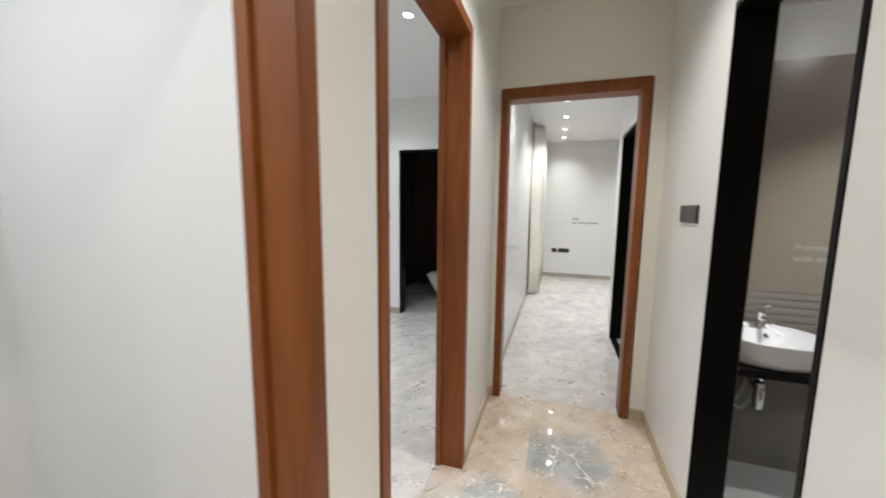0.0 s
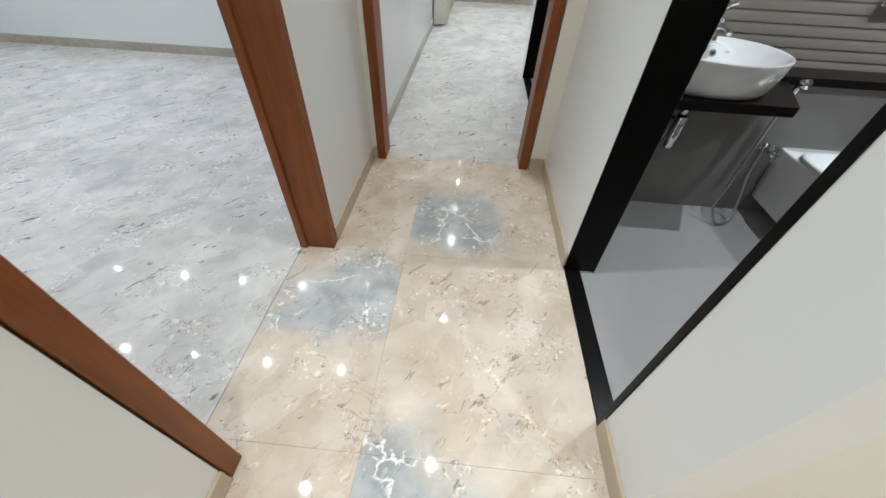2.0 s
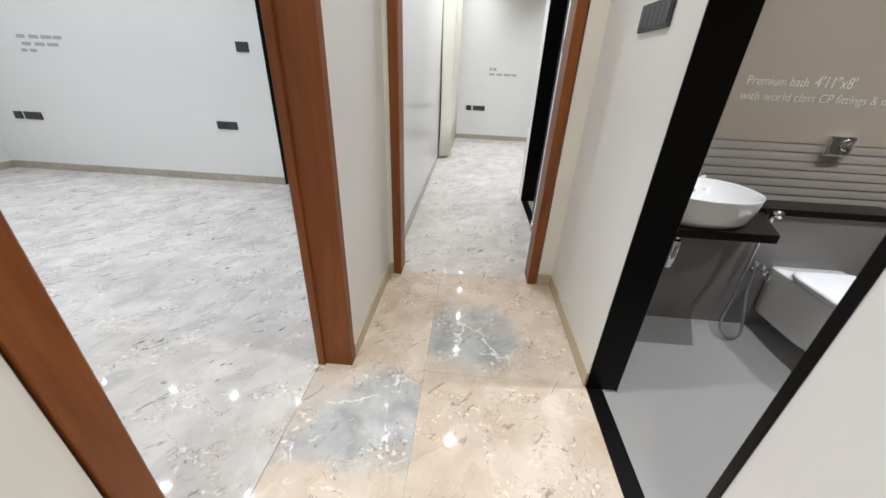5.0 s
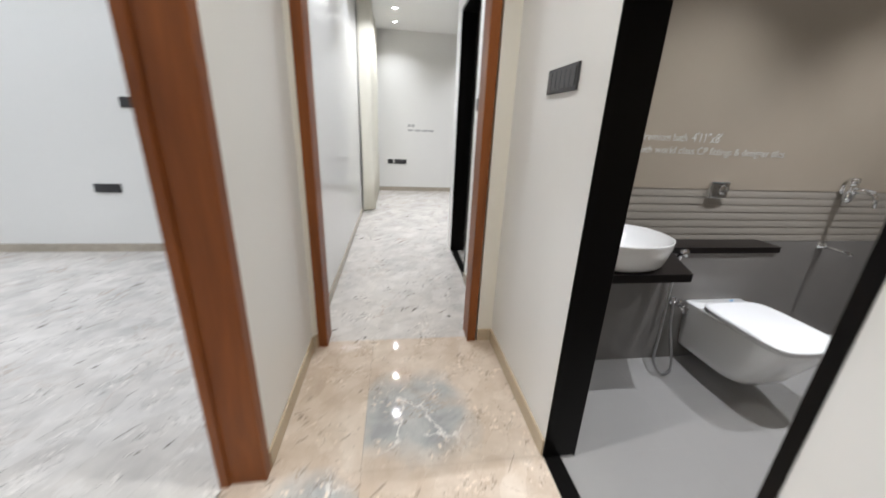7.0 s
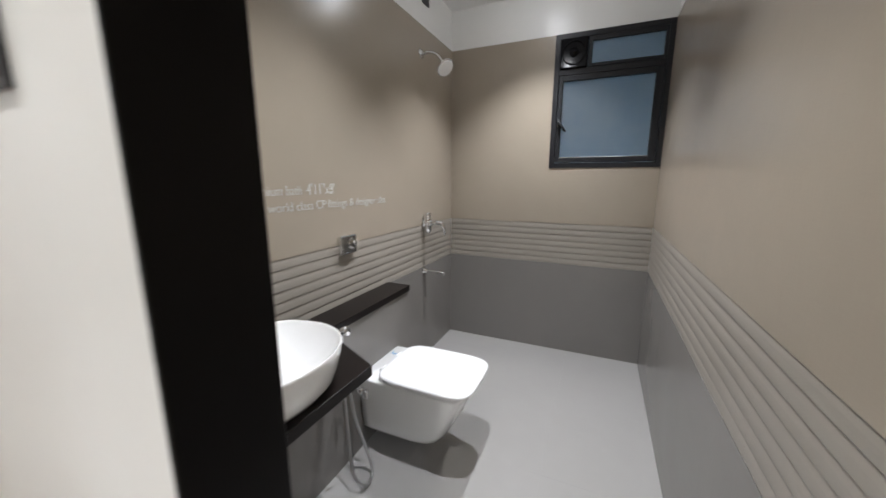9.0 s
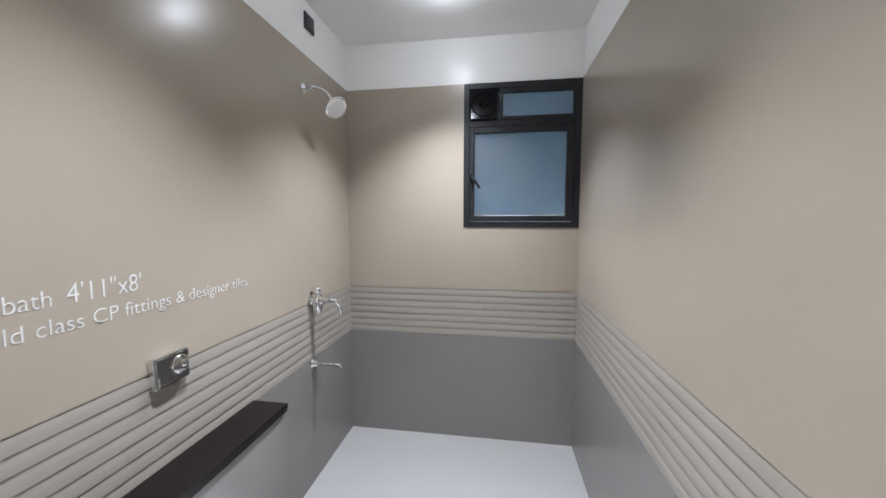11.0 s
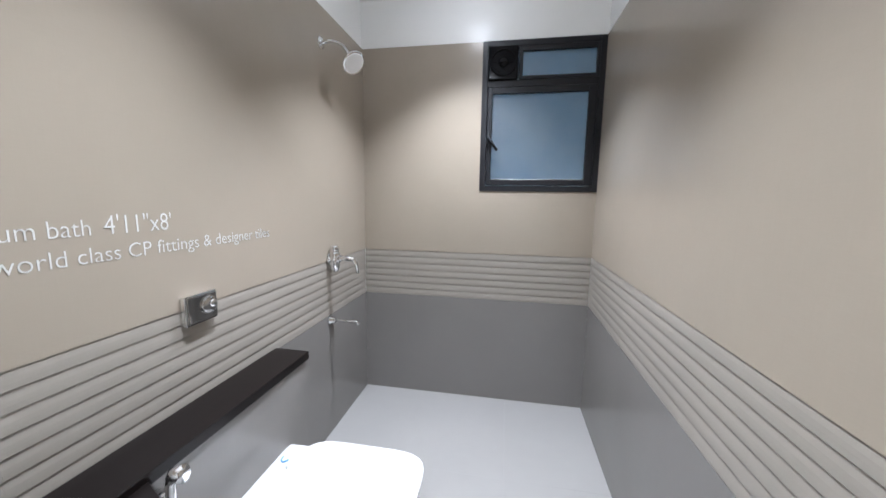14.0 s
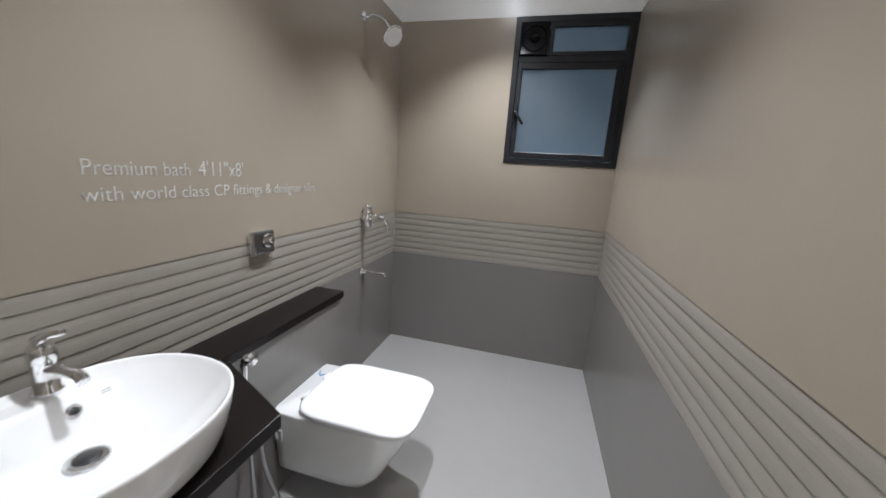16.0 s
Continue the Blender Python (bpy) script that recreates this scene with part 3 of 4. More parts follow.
def wash_basin(x, y, z):
    b = thing("wash_basin", x, y, z, "white oval ceramic countertop basin on black granite", "basin")
    outer = [(0.875, 0.0), (0.915, 0.003), (0.945, 0.02), (0.972, 0.06), (0.990, 0.10), (0.998, 0.118), (1.0, 0.123), (0.994, 0.1265), (0.982, 0.127), (0.97, 0.1245)]
    inner = [(0.955 - 0.885 * k / 28, 0.024 + 0.094 * (1 - (k / 28)) ** 2.6 * (1 - 0.1 * k / 28)) for k in range(29)]
    bm = bmesh.new()
    lathe(bm, outer + inner, 80, 0.238, 0.212, 2.15)
    for k, v in enumerate(bm.verts):
        # the front wall leans out from a smaller foot
        if k < 80 * len(outer) and v.co.y < 0:
            v.co.y *= 0.87 + 0.13 * min(1.0, v.co.z / 0.1) ** 0.8
    for v in bm.verts:
        # the tap ledge fills the back of the bowl and slopes into it
        if v.co.z > 0.02 and (v.co.x / 0.238) ** 2 + (v.co.y / 0.212) ** 2 < 0.93:
            v.co.z = max(v.co.z, 0.112 - max(0.0, 0.142 - v.co.y) * 1.5 - max(0.0, abs(v.co.x) - 0.06) * 0.35)
    part("bowl", bm, CERAMIC, b, smooth=True)
    bm = boxes((-0.011, -0.0035, 0.0, 0.011, -0.0015, 0.0008), (-0.011, 0.0015, 0.0, 0.011, 0.0035, 0.0008))
    bmesh.ops.transform(bm, matrix=pose(0.105, 0.134, 0.0855, 56, 0, 0), verts=bm.verts)
    part("maker_mark", bm, LETTER_GREY, b, "small grey printed mark on the glaze")
    bm = bmesh.new()
    lathe(bm, [(0.034, 0.0), (0.034, 0.004), (0.028, 0.006), (0.018, 0.003), (0.004, 0.002)], 24)
    bmesh.ops.translate(bm, vec=(0.006, 0.03, 0.027), verts=bm.verts)
    part("drain", bm, CHROME, b, "chrome waste ring", True)
    # no opening is cut: a near-black disc gives the shade inside the drain
    bm = bmesh.new()
    lathe(bm, [(0.022, 0.0), (0.021, 0.0035), (0.003, 0.004)], 20)
    bmesh.ops.translate(bm, vec=(0.006, 0.03, 0.029), verts=bm.verts)
    part("drain_hole", bm, SHADOWHOLE, b, "flat dark disc for the shade in the drain", True)
    bm = bmesh.new()
    lathe(bm, [(0.014, 0.0), (0.014, 0.004), (0.009, 0.005), (0.008, 0.001)], 20)
    bmesh.ops.transform(bm, matrix=pose(0.042, 0.122, 0.081, 56, 0, 0), verts=bm.verts)
    part("overflow", bm, CHROME, b, "small chrome overflow ring", True)
    # the overflow's inner shade is likewise a near-black disc
    bm = bmesh.new()
    lathe(bm, [(0.0085, 0.002), (0.008, 0.0042), (0.002, 0.0045)], 16)
    bmesh.ops.transform(bm, matrix=pose(0.042, 0.122, 0.081, 56, 0, 0), verts=bm.verts)
    part("overflow_hole", bm, SHADOWHOLE, b, "flat dark disc for the shade in the overflow", True)
    return b


wash_basin(1.362, 2.424, 0.690).scale = (1.03, 1.02, 1.07)


def basin_tap(x, y, z):
    t = thing("basin_tap", x, y, z, "chrome single-lever basin tap on the basin's back rim", "tap")
    bm = bmesh.new()
    lathe(bm, [(0.027, 0.0), (0.027, 0.008), (0.022, 0.012), (0.021, 0.07), (0.024, 0.075), (0.024, 0.10), (0.018, 0.108), (0.004, 0.11)], 24)
    part("body", bm, CHROME, t, smooth=True)
    bm = bmesh.new()
    tube(bm, spline([(0, 0, 0.05), (0, -0.04, 0.062), (0, -0.09, 0.062), (0, -0.115, 0.05)]), 0.012, 14)
    part("spout", bm, CHROME, t, smooth=True)
    bm = bmesh.new()
    tube(bm, [(0, 0, 0.105), (0, 0.005, 0.118), (0, -0.03, 0.135), (0, -0.075, 0.15)], [0.012, 0.012, 0.009, 0.007], 12)
    part("lever", bm, CHROME, t, smooth=True)


basin_tap(1.402, 2.609, 0.811)


def toilet(name, x, y, z, rot=0, label="white wall-hung ceramic toilet with its lid closed"):
    """The wall side lies at +y."""
    t = thing(name, x, y, z, label, "toilet", rot=rot)
    n = 64

    def outline(s, z0, front, back, half, power=4.0, back_power=0):
        pts = []
        for k in range(n):
            a = 2 * math.pi * k / n
            c, q = math.cos(a), math.sin(a)
            pw = back_power if q > 0 and back_power else power
            r = (abs(c) ** pw + abs(q) ** pw) ** (-1 / pw)
            yy = (front + back) / 2 + r * q * (back - front) / 2
            pts.append((r * c * half * s, yy, z0))
        return pts

    def loft(rows):
        bm = bmesh.new()
        rings = [[bm.verts.new(p) for p in r] for r in rows]
        for a, b in zip(rings, rings[1:]):
            for k in range(n):
                bm.faces.new((a[k], a[(k + 1) % n], b[(k + 1) % n], b[k]))
        bm.faces.new(rings[0][::-1])
        bm.faces.new(rings[-1])
        return bm

    bowl = loft([outline(1, z0, front, back, half, pw, back_power=40) for z0, front, back, half, pw in (
        (0.096, -0.330, 0.0, 0.128, 4.0), (0.100, -0.375, 0.0, 0.146, 4.0), (0.112, -0.402, 0.0, 0.154, 4.0), (0.150, -0.430, 0.0, 0.160, 4.2), (0.220, -0.466, 0.0, 0.167, 4.5),
        (0.290, -0.504, 0.0, 0.174, 4.8), (0.345, -0.532, 0.0, 0.180, 5.0), (0.378, -0.546, 0.0, 0.183, 5.0), (0.387, -0.546, 0.0, 0.184, 5.0), (0.392, -0.540, -0.003, 0.181, 5.0))])
    part("bowl", bowl, CERAMIC, t, smooth=True)
    seat = loft([outline(1, 0.393, -0.552, -0.100, 0.186, 5), outline(1, 0.398, -0.558, -0.098, 0.189, 5), outline(1, 0.403, -0.556, -0.100, 0.187, 5)])
    part("seat", seat, SEATW, t, smooth=True)
    lid = loft([outline(1, 0.405, -0.560, -0.094, 0.191, 5), outline(1, 0.409, -0.567, -0.090, 0.196, 5), outline(1, 0.417, -0.567, -0.090, 0.196, 5), outline(1, 0.423, -0.560, -0.096, 0.191, 5),
                outline(1, 0.4265, -0.535, -0.118, 0.172, 4.6)])
    part("lid", lid, SEATW, t, "closed white rounded-square lid", True)
    for sx in (-0.075, 0.075):
        bm = bmesh.new()
        tube(bm, [(sx - 0.022, -0.078, 0.401), (sx + 0.022, -0.078, 0.401)], 0.010, 14)
        part("hinge", bm, SEATW, t, smooth=True)
    return t


wc = toilet("toilet", 2.146, 2.5525, -0.008)
bm = bmesh.new()
tube(bm, [Vector((0.105 + 0.02 * math.cos(a), -0.036 + 0.014 * math.sin(a), 0.3935)) for a in (math.pi * (0.4 + k / 8) for k in range(9))], 0.0028, 6)
part("sticker", bm, STICKER, wc, "small curved blue and white sticker")


def flush_plate(x, y, z):
    f = thing("flush_plate", x, y, z, "square chrome dual flush plate on the ribbed tiles", "flush plate")
    bm = bmesh.new()
    box(bm, -0.058, -0.016, -0.047, 0.058, 0.004, 0.047, 0.004)
    part("backplate", bm, CHROME, f, "bright chrome edge")
    bm = bmesh.new()
    box(bm, -0.054, -0.022, -0.043, 0.054, -0.014, 0.043, 0.003)
    part("plate", bm, CHROME_DIM, f, "chrome face, coloured darker for its reflections")
    bm = bmesh.new()
    lathe(bm, [(0.031, 0.0), (0.031, 0.006), (0.026, 0.011), (0.012, 0.013), (0.003, 0.013)], 32)
    bmesh.ops.transform(bm, matrix=pose(0.020, -0.020, 0.006, 90, 0, 0), verts=bm.verts)
    part("large_button", bm, CHROME_DIM, f, smooth=True)
    bm = bmesh.new()
    lathe(bm, [(0.013, 0.0), (0.013, 0.004), (0.010, 0.006), (0.003, 0.0065)], 24)
    bmesh.ops.transform(bm, matrix=pose(0.026, -0.032, 0.010, 90, 0, 0), verts=bm.verts)
    part("small_button", bm, CHROME, f, smooth=True)
    part("lip", boxes((-0.050, -0.0245, -0.038, -0.008, -0.021, -0.034), (-0.050, -0.0245, -0.034, -0.046, -0.021, -0.012), bevel=0.001), CHROME, f, "thin bright raised lip")


flush_plate(2.102, 2.694, 1.003)


def shower_mixer(x, y, z):
    s = thing("shower_mixer", x, y, z, "chrome single-lever wall mixer with a lever handle", "mixer")
    bm = bmesh.new()
    lathe(bm, [(0.034, 0.0), (0.034, 0.005), (0.028, 0.009), (0.020, 0.011), (0.020, 0.035), (0.024, 0.039), (0.024, 0.056), (0.018, 0.063), (0.004, 0.065)], 28)
    bmesh.ops.transform(bm, matrix=pose(0, 0, 0, 90, 0, 0), verts=bm.verts)
    part("body", bm, CHROME, s, smooth=True)
    bm = bmesh.new()
    lathe(bm, [(0.014, -0.072), (0.020, -0.066), (0.027, -0.048), (0.030, 0.02), (0.026, 0.036), (0.021, 0.040), (0.027, 0.046), (0.028, 0.064), (0.022, 0.072), (0.006, 0.074)], 24)
    bmesh.ops.translate(bm, vec=(0, -0.030, 0), verts=bm.verts)
    part("diverter", bm, CHROME, s, smooth=True)
    bm = bmesh.new()
    tube(bm, [(0, -0.05, 0.0), (0.002, -0.09, 0.004), (0.006, -0.135, 0.0), (0.014, -0.150, -0.03), (0.020, -0.155, -0.08)], [0.019, 0.018, 0.016, 0.011, 0.008], 12)
    part("lever", bm, CHROME, s, smooth=True)


shower_mixer(2.962, 2.695, 1.022)


def bath_spout(x, y, z):
    s = thing("bath_spout", x, y, z, "slim chrome wall spout below the mixer", "spout")
    bm = bmesh.new()
    lathe(bm, [(0.026, 0.0), (0.026, 0.005), (0.016, 0.009), (0.014, 0.03), (0.005, 0.032)], 24)
    bmesh.ops.transform(bm, matrix=pose(0, 0, 0, 90, 0, 0), verts=bm.verts)
    part("flange", bm, CHROME, s, smooth=True)
    bm = bmesh.new()
    tube(bm, [(0, -0.02, 0), (0.002, -0.07, -0.002), (0.008, -0.155, -0.006), (0.009, -0.164, -0.018)], [0.010, 0.009, 0.009, 0.010], 12)
    part("pipe", bm, CHROME, s, smooth=True)


bath_spout(2.955, 2.699, 0.668)


def shower_head(x, y, z):
    s = thing("overhead_shower", x, y, z, "chrome overhead shower on a curved wall arm", "shower")
    bm = bmesh.new()
    lathe(bm, [(0.03, 0.0), (0.03, 0.005), (0.014, 0.012)], 24)
    bmesh.ops.transform(bm, matrix=pose(0, 0, 0, 90, 0, 0), verts=bm.verts)
    part("flange", bm, CHROME, s, smooth=True)
    bm = bmesh.new()
    tube(bm, spline([(0, 0, 0), (0.01, -0.05, 0.008), (0.022, -0.105, -0.01), (0.03, -0.135, -0.05)]), 0.0095, 12)
    part("arm", bm, CHROME, s, smooth=True)
    bm = bmesh.new()
    lathe(bm, [(0.012, 0.03), (0.016, 0.012), (0.03, 0.0), (0.058, -0.012), (0.062, -0.022), (0.058, -0.026), (0.01, -0.026)], 32)
    bmesh.ops.transform(bm, matrix=pose(0.034, -0.150, -0.08, -42, 26, 0), verts=bm.verts)
    hd = part("rose", bm, CHROME, s, smooth=True)
    bm = bmesh.new()
    lathe(bm, [(0.053, -0.0262), (0.05, -0.0285), (0.004, -0.029)], 32)
    bmesh.ops.transform(bm, matrix=pose(0.034, -0.150, -0.08, -42, 26, 0), verts=bm.verts)
    part("spray_face", bm, SEATW, hd, "pale spray face")


shower_head(2.94, 2.699, 2.13)


def health_faucet():
    s = thing("health_faucet", 1.804, 2.553, 0.605, "chrome hand spray in a wall holder with a steel hose", "hand spray")
    bm = bmesh.new()
    lathe(bm, [(0.02, 0.0), (0.02, 0.02), (0.016, 0.04), (0.005, 0.042)], 20)
    bmesh.ops.transform(bm, matrix=pose(0, 0, 0.02, 90, 0, 0), verts=bm.verts)
    part("holder", bm, CHROME, s, smooth=True)
    bm = bmesh.new()
    tube(bm, [(0, -0.045, -0.05), (0, -0.045, 0.03), (0, -0.047, 0.07), (0.0, -0.062, 0.092), (0.0, -0.085, 0.098)], [0.009, 0.011, 0.013, 0.018, 0.021], 16)
    part("spray", bm, CHROME, s, smooth=True)
    bm = bmesh.new()
    tube(bm, spline([(0, -0.045, -0.05), (-0.005, -0.055, -0.2), (-0.03, -0.09, -0.40), (-0.06, -0.13, -0.53), (-0.03, -0.17, -0.595), (0.045, -0.15, -0.588), (0.06, -0.11, -0.50),
                     (0.04, -0.075, -0.35), (0.045, -0.05, -0.24), (0.05, -0.03, -0.19)], 8), 0.0065, 8)
    part("hose", bm, STEEL, s, "braided steel hose", True)


health_faucet()


def angle_valve(x, y, z, label):
    s = thing("angle_valve", x, y, z, label, "valve")
    bm = bmesh.new()
    lathe(bm, [(0.024, 0.0), (0.024, 0.005), (0.012, 0.008), (0.012, 0.06), (0.015, 0.062), (0.015, 0.085), (0.004, 0.087)], 20)
    bmesh.ops.transform(bm, matrix=pose(0, 0, 0, 90, 0, 0), verts=bm.verts)
    part("body", bm, CHROME, s, smooth=True)
    bm = bmesh.new()
    box(bm, -0.007, -0.115, -0.03, 0.007, -0.085, 0.012, 0.004)
    part("knob", bm, CHROME, s)
    bm = bmesh.new()
    tube(bm, [(0, -0.045, 0), (0, -0.045, 0.035)], 0.010, 12)
    part("outlet", bm, CHROME, s, smooth=True)


angle_valve(1.888, 2.553, 0.374, "chrome angle valve beside the toilet")
angle_valve(1.22, 2.553, 0.40, "chrome angle valve under the vanity")


def bottle_trap():
    s = thing("bottle_trap", 1.348, 2.43, 0.650, "chrome bottle trap hanging below the vanity", "drain trap")
    bm = bmesh.new()
    tube(bm, [(0, 0, 0), (0, 0, -0.12)], 0.017, 16)
    part("tailpipe", bm, CHROME, s, smooth=True)
    bm = bmesh.new()
    lathe(bm, [(0.018, -0.09), (0.027, -0.10), (0.027, -0.235), (0.023, -0.25), (0.004, -0.255)], 24)
    part("cup", bm, CHROME, s, smooth=True)
    bm = bmesh.new()
    tube(bm, [(0, 0.02, -0.14), (0, 0.122, -0.14)], 0.016, 16)
    part("outlet_pipe", bm, CHROME, s, smooth=True)


bottle_trap()
for dx in (-0.03, 0.03):
    bm = bmesh.new()
    tube(bm, spline([(1.352 + dx, 2.52, 0.649), (1.34 + dx, 2.50, 0.5), (1.27 + dx, 2.49, 0.36), (1.22 + dx * 0.3, 2.51, 0.43)], 8), 0.006, 8)
    tagged(finish("supply_hose", bm, STEEL, smooth=True), "thin braided steel supply hose under the vanity", "hose", "supply hoses")


# ---- switches and sockets ----
def wall_plate(name, m, w, h, keys, label, category, dark=PLATE2, sockets=()):
    """Lies in its own x-z plane and faces -y."""
    t = new(name)
    t.empty_display_size = 0.05
    t.matrix_basis = m
    tagged(t, label, category)
    bm = bmesh.new()
    box(bm, -w / 2, -0.009, -h / 2, w / 2, 0.0, h / 2, 0.003)
    part("plate", bm, PLATE, t)
    kw = (w - 0.02) / keys
    for k in range(keys):
        bm = bmesh.new()
        x = -w / 2 + 0.01 + kw * k
        box(bm, x + 0.001, -0.0125, -h / 2 + 0.012, x + kw - 0.001, -0.009, h / 2 - 0.012, 0.0012)
        part("key" if k not in sockets else "socket_face", bm, dark, t)
    return t


wall_plate("switch_plate", pose(0.893, 2.252, 1.458, 0, 0, -90), 0.245, 0.088, 6, "dark grey six-key switch plate on the white wall", "switch")
wall_plate("switch_plate", pose(0.893, 3.60, 1.44, 0, 0, -90), 0.13, 0.088, 3, "dark grey switch plate near the dark doorway", "switch")
wall_plate("switch_plate", pose(-1.995, 4.53, 1.365, 0, 0, 0), 0.13, 0.088, 3, "dark switch plate beside the dark doorway", "switch")
wall_plate("wall_socket", pose(-2.33, 4.53, 0.617, 0, 0, 0), 0.225, 0.08, 3, "dark wide wall socket on the white wall", "socket")
wall_plate("wall_socket", pose(-4.575, 4.53, 0.605, 0, 0, 0), 0.21, 0.08, 3, "dark wide wall socket on the white wall", "socket")
wall_plate("wall_socket", pose(-4.755, 4.53, 0.605, 0, 0, 0), 0.10, 0.08, 1, "small dark wall socket beside a wider one", "socket")
wall_plate("wall_socket", pose(0.209, 8.2, 0.582, 0, 0, 0), 0.105, 0.085, 1, "small dark wall socket on the bedroom wall", "socket")
wall_plate("wall_socket", pose(0.406, 8.2, 0.582, 0, 0, 0), 0.235, 0.085, 3, "dark wide wall socket on the bedroom wall", "socket")
wall_plate("geyser_socket", pose(3.03, 2.711, 2.50, 0, 0, 0), 0.095, 0.085, 1, "black socket plate high on the white bathroom wall", "socket")


# ---- curtain ----
def curtain():
    c = thing("curtain", 0, 0, 0, "ivory cloth curtain hanging in folds to the floor", "curtain")
    bm = bmesh.new()
    cols = []
    for k in range(161):
        y = 6.30 + 1.84 * k / 160
        x = -0.10 + 0.07 * math.sin(k * 0.62) + 0.018 * math.sin(k * 1.7 + 1)
        if k < 10:
            x = -0.185 + 0.019 * k
        cols.append([bm.verts.new((x + 0.01 * math.sin(k * 0.9 + j), y, 0.02 + (2.81 * j / 6))) for j in range(7)])
    for a, b in zip(cols, cols[1:]):
        for j in range(6):
            bm.faces.new((a[j], b[j], b[j + 1], a[j + 1]))
    ob = part("cloth", bm, CURTAIN, c, smooth=True)
    m = ob.modifiers.new("thickness", "SOLIDIFY")
    m.thickness = 0.006
    bm = bmesh.new()
    box(bm, -0.16, 6.28, 2.835, -0.05, 8.18, 2.88, 0.004)
    part("rail", bm, TRIM, c)


curtain()


# ---- lettering ----
def glyphs(text, size):
    cu = bpy.data.curves.new("glyphs", "FONT")
    cu.body, cu.size, cu.extrude, cu.offset = text, size, 0.0004, -0.0007
    ob = new("glyphs", cu)
    bpy.context.view_layer.update()
    me = bpy.data.meshes.new_from_object(ob.evaluated_get(bpy.context.evaluated_depsgraph_get()))
    bpy.data.objects.remove(ob)
    return me, max(v.co.x for v in me.vertices)


def words(text, x, y, z, size, mat, width, label):
    """A line of separate letters, stretched to the width."""
    line = new("lettering")
    line.empty_display_size = 0.02
    line.matrix_basis = pose(x, y, z, 90, 0, 0)
    tagged(line, label, "lettering", "wall lettering")
    k = width / glyphs(text, size)[1]
    for n, ch in enumerate(text):
        if ch == " ":
            continue
        me, own = glyphs(ch, size)
        end = glyphs(text[:n + 1], size)[1]
        me.materials.append(mat)
        o = new("letter", me)
        o.parent = line
        o.matrix_basis = Matrix.Translation(((end - own) * k, 0, 0)) @ Matrix.Diagonal((k, 1, 1, 1))


words("Premium bath", 1.562, 2.6985, 1.258, 0.056, LETTER, 0.276, "white vinyl words on the beige bathroom tiles")
words("4'11\"x8'", 1.866, 2.6985, 1.257, 0.069, LETTER, 0.176, "larger white vinyl room size on the beige tiles")
words("with world class CP fittings & designer tiles", 1.557, 2.6985, 1.193, 0.054, LETTER, 0.912, "long white vinyl line on the beige tiles")
for nm, x0, x1, y, z, h, g in (("upper", -4.36, -3.83, 4.528, 1.375, 0.032, 0), ("middle", -4.33, -3.92, 4.528, 1.31, 0.03, 0), ("lower", -4.37, -4.18, 4.528, 1.25, 0.028, 0),
                               ("short", 0.55, 0.69, 8.198, 1.27, 0.05, 0), ("long", 0.55, 1.095, 8.198, 1.185, 0.035, 0)):
    line = thing("lettering", x0, y, z, "faint grey line of small wall lettering", "lettering", "wall lettering")
    n = max(2, int((x1 - x0) / 0.12))
    for k in range(n):
        w = (x1 - x0) / n
        part("word", boxes((k * w, -0.0008, -h / 2, k * w + w * (0.7 + 0.1 * ((k * 7) % 3)), 0.001, h / 2)), LETTER_GREY, line)

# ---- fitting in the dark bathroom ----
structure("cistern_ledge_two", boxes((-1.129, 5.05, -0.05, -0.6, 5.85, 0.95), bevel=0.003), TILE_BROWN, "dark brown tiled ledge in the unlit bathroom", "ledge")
toilet("toilet", -1.13, 5.45, 0.0, -90, "white wall-hung toilet in the unlit bathroom")


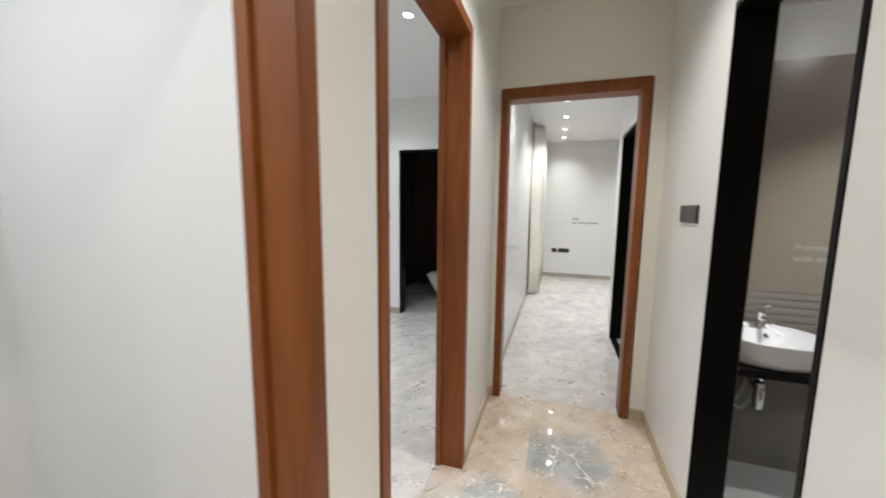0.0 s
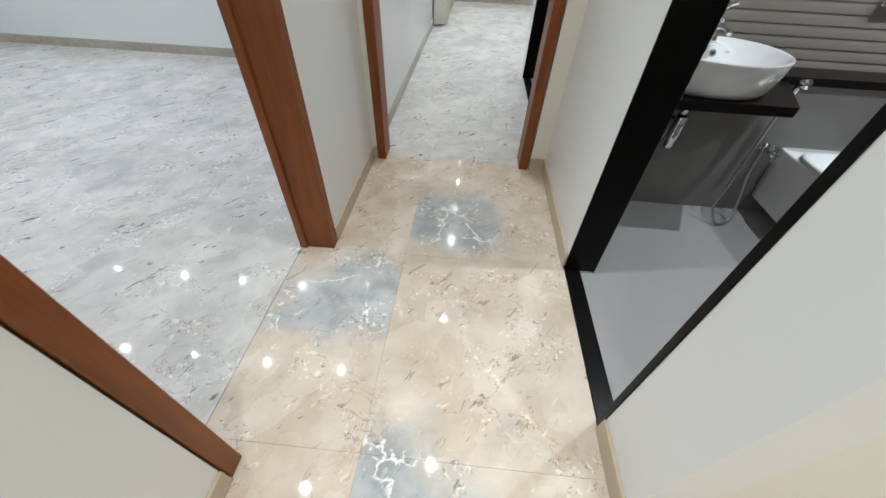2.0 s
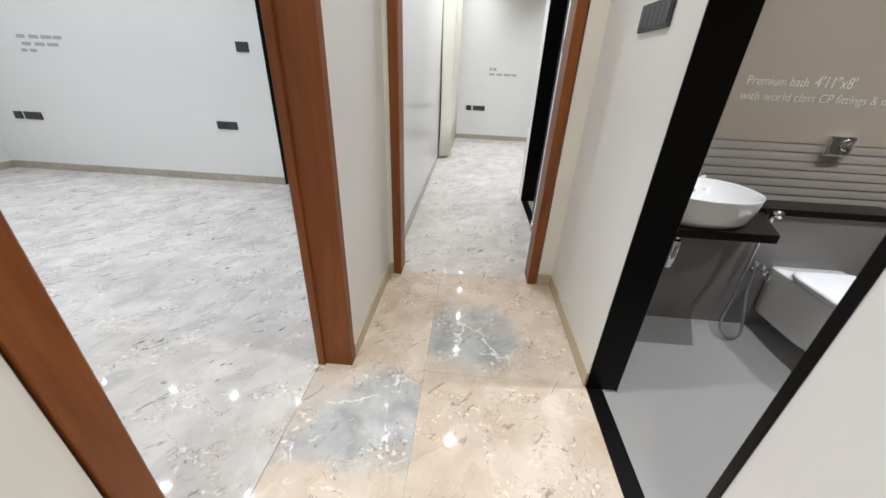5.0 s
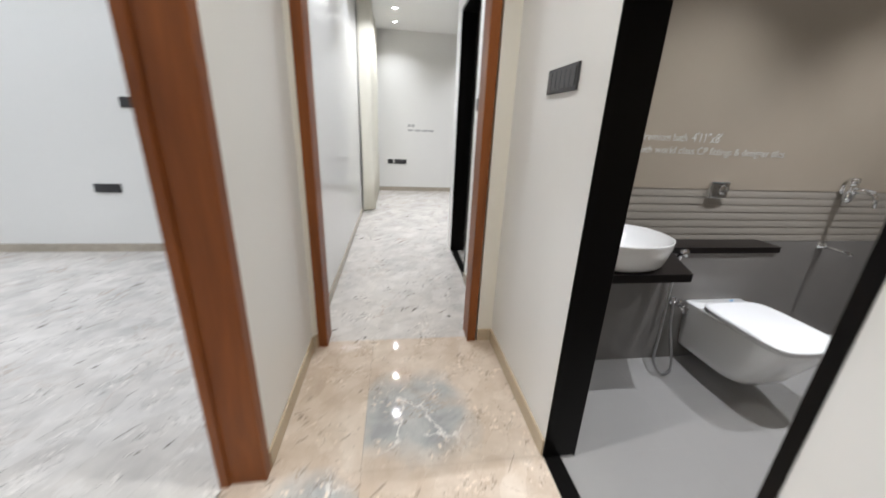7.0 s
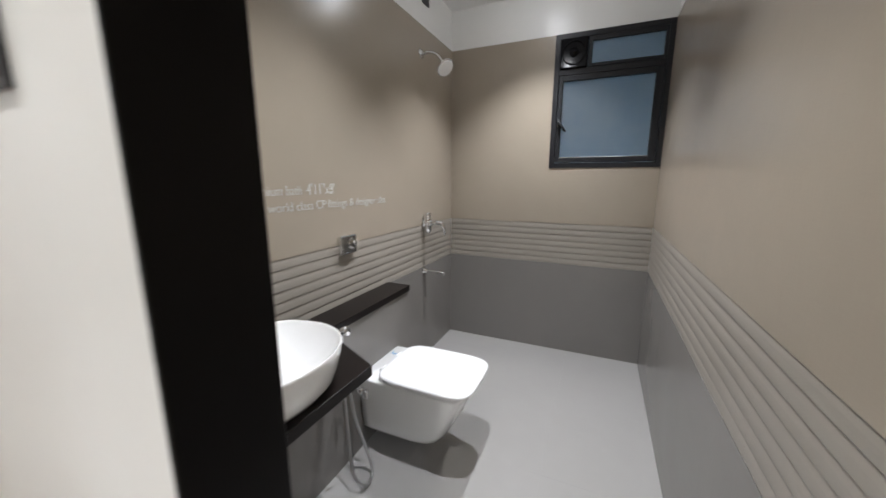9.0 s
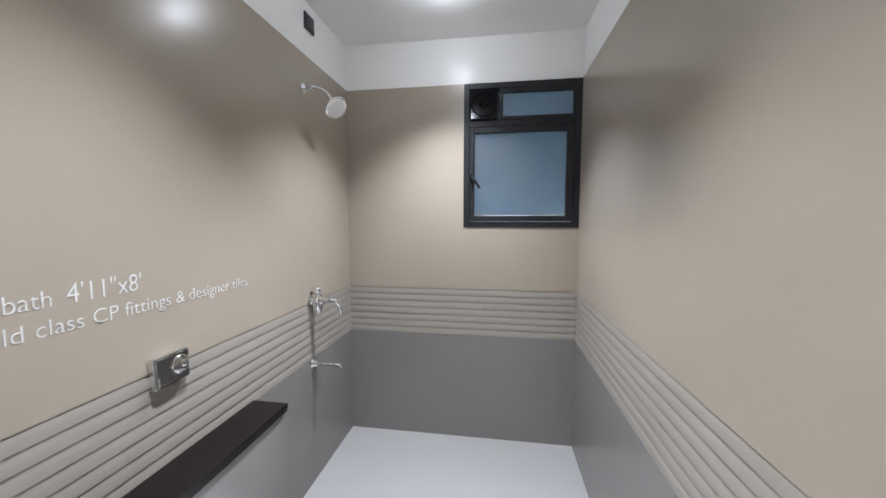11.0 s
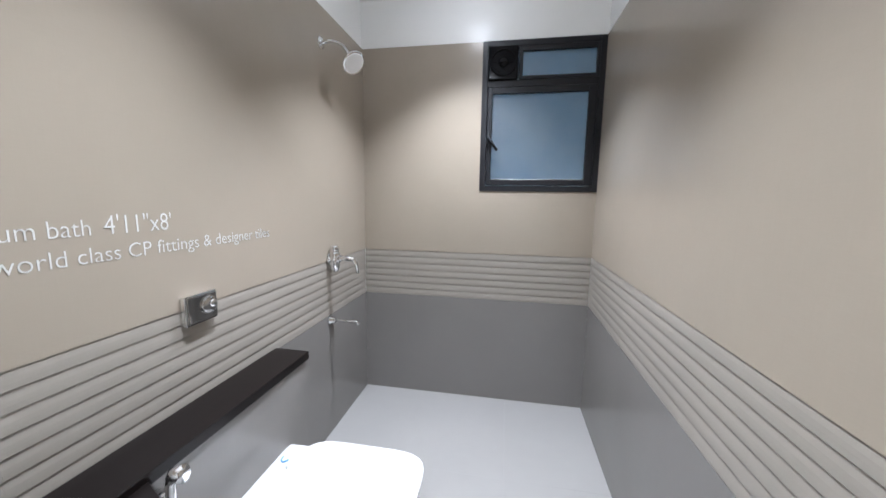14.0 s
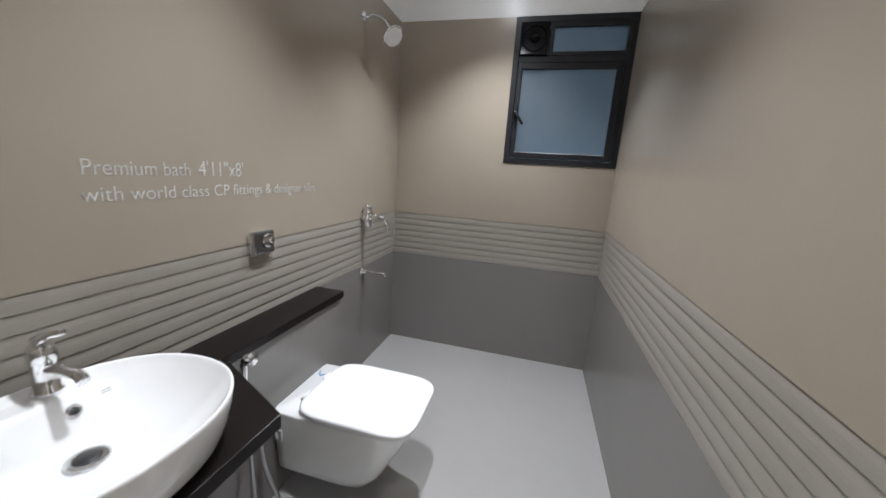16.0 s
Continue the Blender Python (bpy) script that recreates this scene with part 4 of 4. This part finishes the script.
# ---- wall and floor tiles, piece by piece ----
def clad(wall, axis, at, thick, a0, a1, z0, z1, tw, th, mat, skip=(), gap=0.0001, rib=0):
    """Tiles over a stretch of wall. axis: the wall's normal; thick runs from the face into the wall."""
    made = {}
    rows = max(1, round((z1 - z0) / th))
    hh = (z1 - z0) / rows
    a = a0
    cols = []
    while a < a1 - 0.01:
        b = min(a + tw, a1)
        cols.append((a, b))
        a = b
    for r in range(rows):
        for c0, c1 in cols:
            spans = [(c0, c1, z0 + r * hh, z0 + (r + 1) * hh)]
            for s0, s1, q0, q1 in skip:
                nxt = []
                for p0, p1, u0, u1 in spans:
                    if p1 <= s0 or p0 >= s1 or u1 <= q0 or u0 >= q1:
                        nxt.append((p0, p1, u0, u1))
                        continue
                    if u0 < q0:
                        nxt.append((p0, p1, u0, q0))
                    if u1 > q1:
                        nxt.append((p0, p1, q1, u1))
                    m0, m1 = max(u0, q0), min(u1, q1)
                    if p0 < s0:
                        nxt.append((p0, s0, m0, m1))
                    if p1 > s1:
                        nxt.append((s1, p1, m0, m1))
                spans = nxt
            for p0, p1, u0, u1 in spans:
                key = (round(p1 - p0, 4), round(u1 - u0, 4))
                if key not in made:
                    w, h = p1 - p0 - gap, u1 - u0 - gap
                    bm = bmesh.new()
                    if rib:
                        prof = [(0.012, -h / 2)]
                        for k in range(rib):
                            lo = -h / 2 + h * k / rib
                            st = h / rib
                            prof += [(0.0027, lo + 0.0002), (0.0007, lo + 0.0010), (0.0, lo + 0.0030), (0.0002, lo + st * 0.35), (0.0009, lo + st * 0.58), (0.0019, lo + st * 0.74), (0.0026, lo + st * 0.86), (0.0027, lo + st)]
                        prof.append((0.012, h / 2))
                        ends = [[bm.verts.new((x, d, z)) for d, z in prof] for x in (-w / 2, w / 2)]
                        for k in range(len(prof)):
                            j = (k + 1) % len(prof)
                            bm.faces.new((ends[0][k], ends[0][j], ends[1][j], ends[1][k]))
                        bm.faces.new(ends[0][::-1])
                        bm.faces.new(ends[1])
                    else:
                        box(bm, -w / 2, 0, -h / 2, w / 2, thick, h / 2)
                    bmesh.ops.recalc_face_normals(bm, faces=bm.faces)
                    me = bpy.data.meshes.new("tile")
                    bm.to_mesh(me)
                    bm.free()
                    me.materials.append(mat)
                    made[key] = me
                o = new("tile", made[key])
                o.parent = wall
                ca, cz = (p0 + p1) / 2, (u0 + u1) / 2
                o.matrix_basis = {"n": pose(ca, at, cz), "s": pose(ca, at, cz, 0, 0, 180), "e": pose(at, ca, cz, 0, 0, -90), "w": pose(at, ca, cz, 0, 0, 90)}[axis]


GREYTOP, RIBTOP, JOINT, TILETOP = 0.694, 1.006, 1.329, 2.312
north, south, east, west = (bpy.data.objects[k] for k in ("wall_bath_north", "wall_bath_south", "wall_bath_east", "wall_corridor_right"))
ledge = bpy.data.objects["cistern_ledge"]
win = ((1.2, 1.918, 1.413, 2.4),)
door = ((1.24, 1.946, -1, 2.301),)
for wall, axis, at, a0, a1, skip in ((north, "n", 2.70, 1.037, 3.483, ()), (south, "s", 1.2015, 1.037, 3.483, ()), (east, "e", 3.483, 1.2015, 2.70, win), (west, "w", 1.036, 1.2015, 2.70, door)):
    clad(wall, axis, at, 0.0095, a0, a1, -0.012, GREYTOP, 0.6, 0.8, TILE_GREY, skip)
    clad(wall, axis, at, 0.0095, a0, a1, GREYTOP, RIBTOP, 0.6, 0.8, TILE_RIB, skip, rib=7)
    clad(wall, axis, at, 0.0095, a0, a1, RIBTOP, JOINT, 2.6, 1.4, TILE_BEIGE, skip, gap=0.0)
    clad(wall, axis, at, 0.0095, a0, a1, JOINT, TILETOP, 2.6, 1.4, TILE_BEIGE, skip, gap=0.0)


def slab(parent, x0, y0, x1, y1, z, mat, gap=0.0007, name="slab"):
    o = finish(name, boxes((x0 + gap / 2, y0 + gap / 2, z - 0.015, x1 - gap / 2, y1 - gap / 2, z), bevel=0.0003), mat, parent)
    return o


bath_floor = bpy.data.objects["floor_bath"]
for x0, x1 in ((0.965, 1.565), (1.565, 2.165), (2.165, 2.765), (2.765, 3.483)):
    for y0, y1 in ((1.2015, 1.7), (1.7, 2.3), (2.3, 2.70)):
        if x0 < 1:
            if y1 > 1.937:
                slab(bath_floor, 1.037, max(y0, 1.937), x1, y1, -0.01, TILE_FLOOR, 0.0002, "tile")
                if y0 < 1.937:
                    slab(bath_floor, 0.965, y0, x1, 1.937, -0.01, TILE_FLOOR, 0.0002, "tile")
            elif y0 < 1.263:
                slab(bath_floor, 1.037, y0, x1, 1.263, -0.01, TILE_FLOOR, 0.0002, "tile")
                slab(bath_floor, 0.965, 1.263, x1, y1, -0.01, TILE_FLOOR, 0.0002, "tile")
        else:
            slab(bath_floor, x0, y0, x1, y1, -0.01, TILE_FLOOR, 0.0002, "tile")
J = 0.15
for y0, y1 in ((-3.0, -1.45), (-1.45, -0.6), (-0.6, 0.247), (0.247, 1.094), (1.094, 1.946), (1.946, 2.842)):
    slab(floor, -0.345, y0, J, y1, 0.0, BEIGE_LEFT)
    slab(floor, J, y0, 0.893, y1, 0.0, BEIGE_RIGHT)
for x0, x1 in ((0.893, 2.1), (2.1, 3.3), (3.3, 4.6)):
    slab(floor, x0, -3.0, x1, -1.0, 0.0, BEIGE_RIGHT)
    slab(floor, x0, -1.0, x1, 1.02, 0.0, BEIGE_RIGHT)
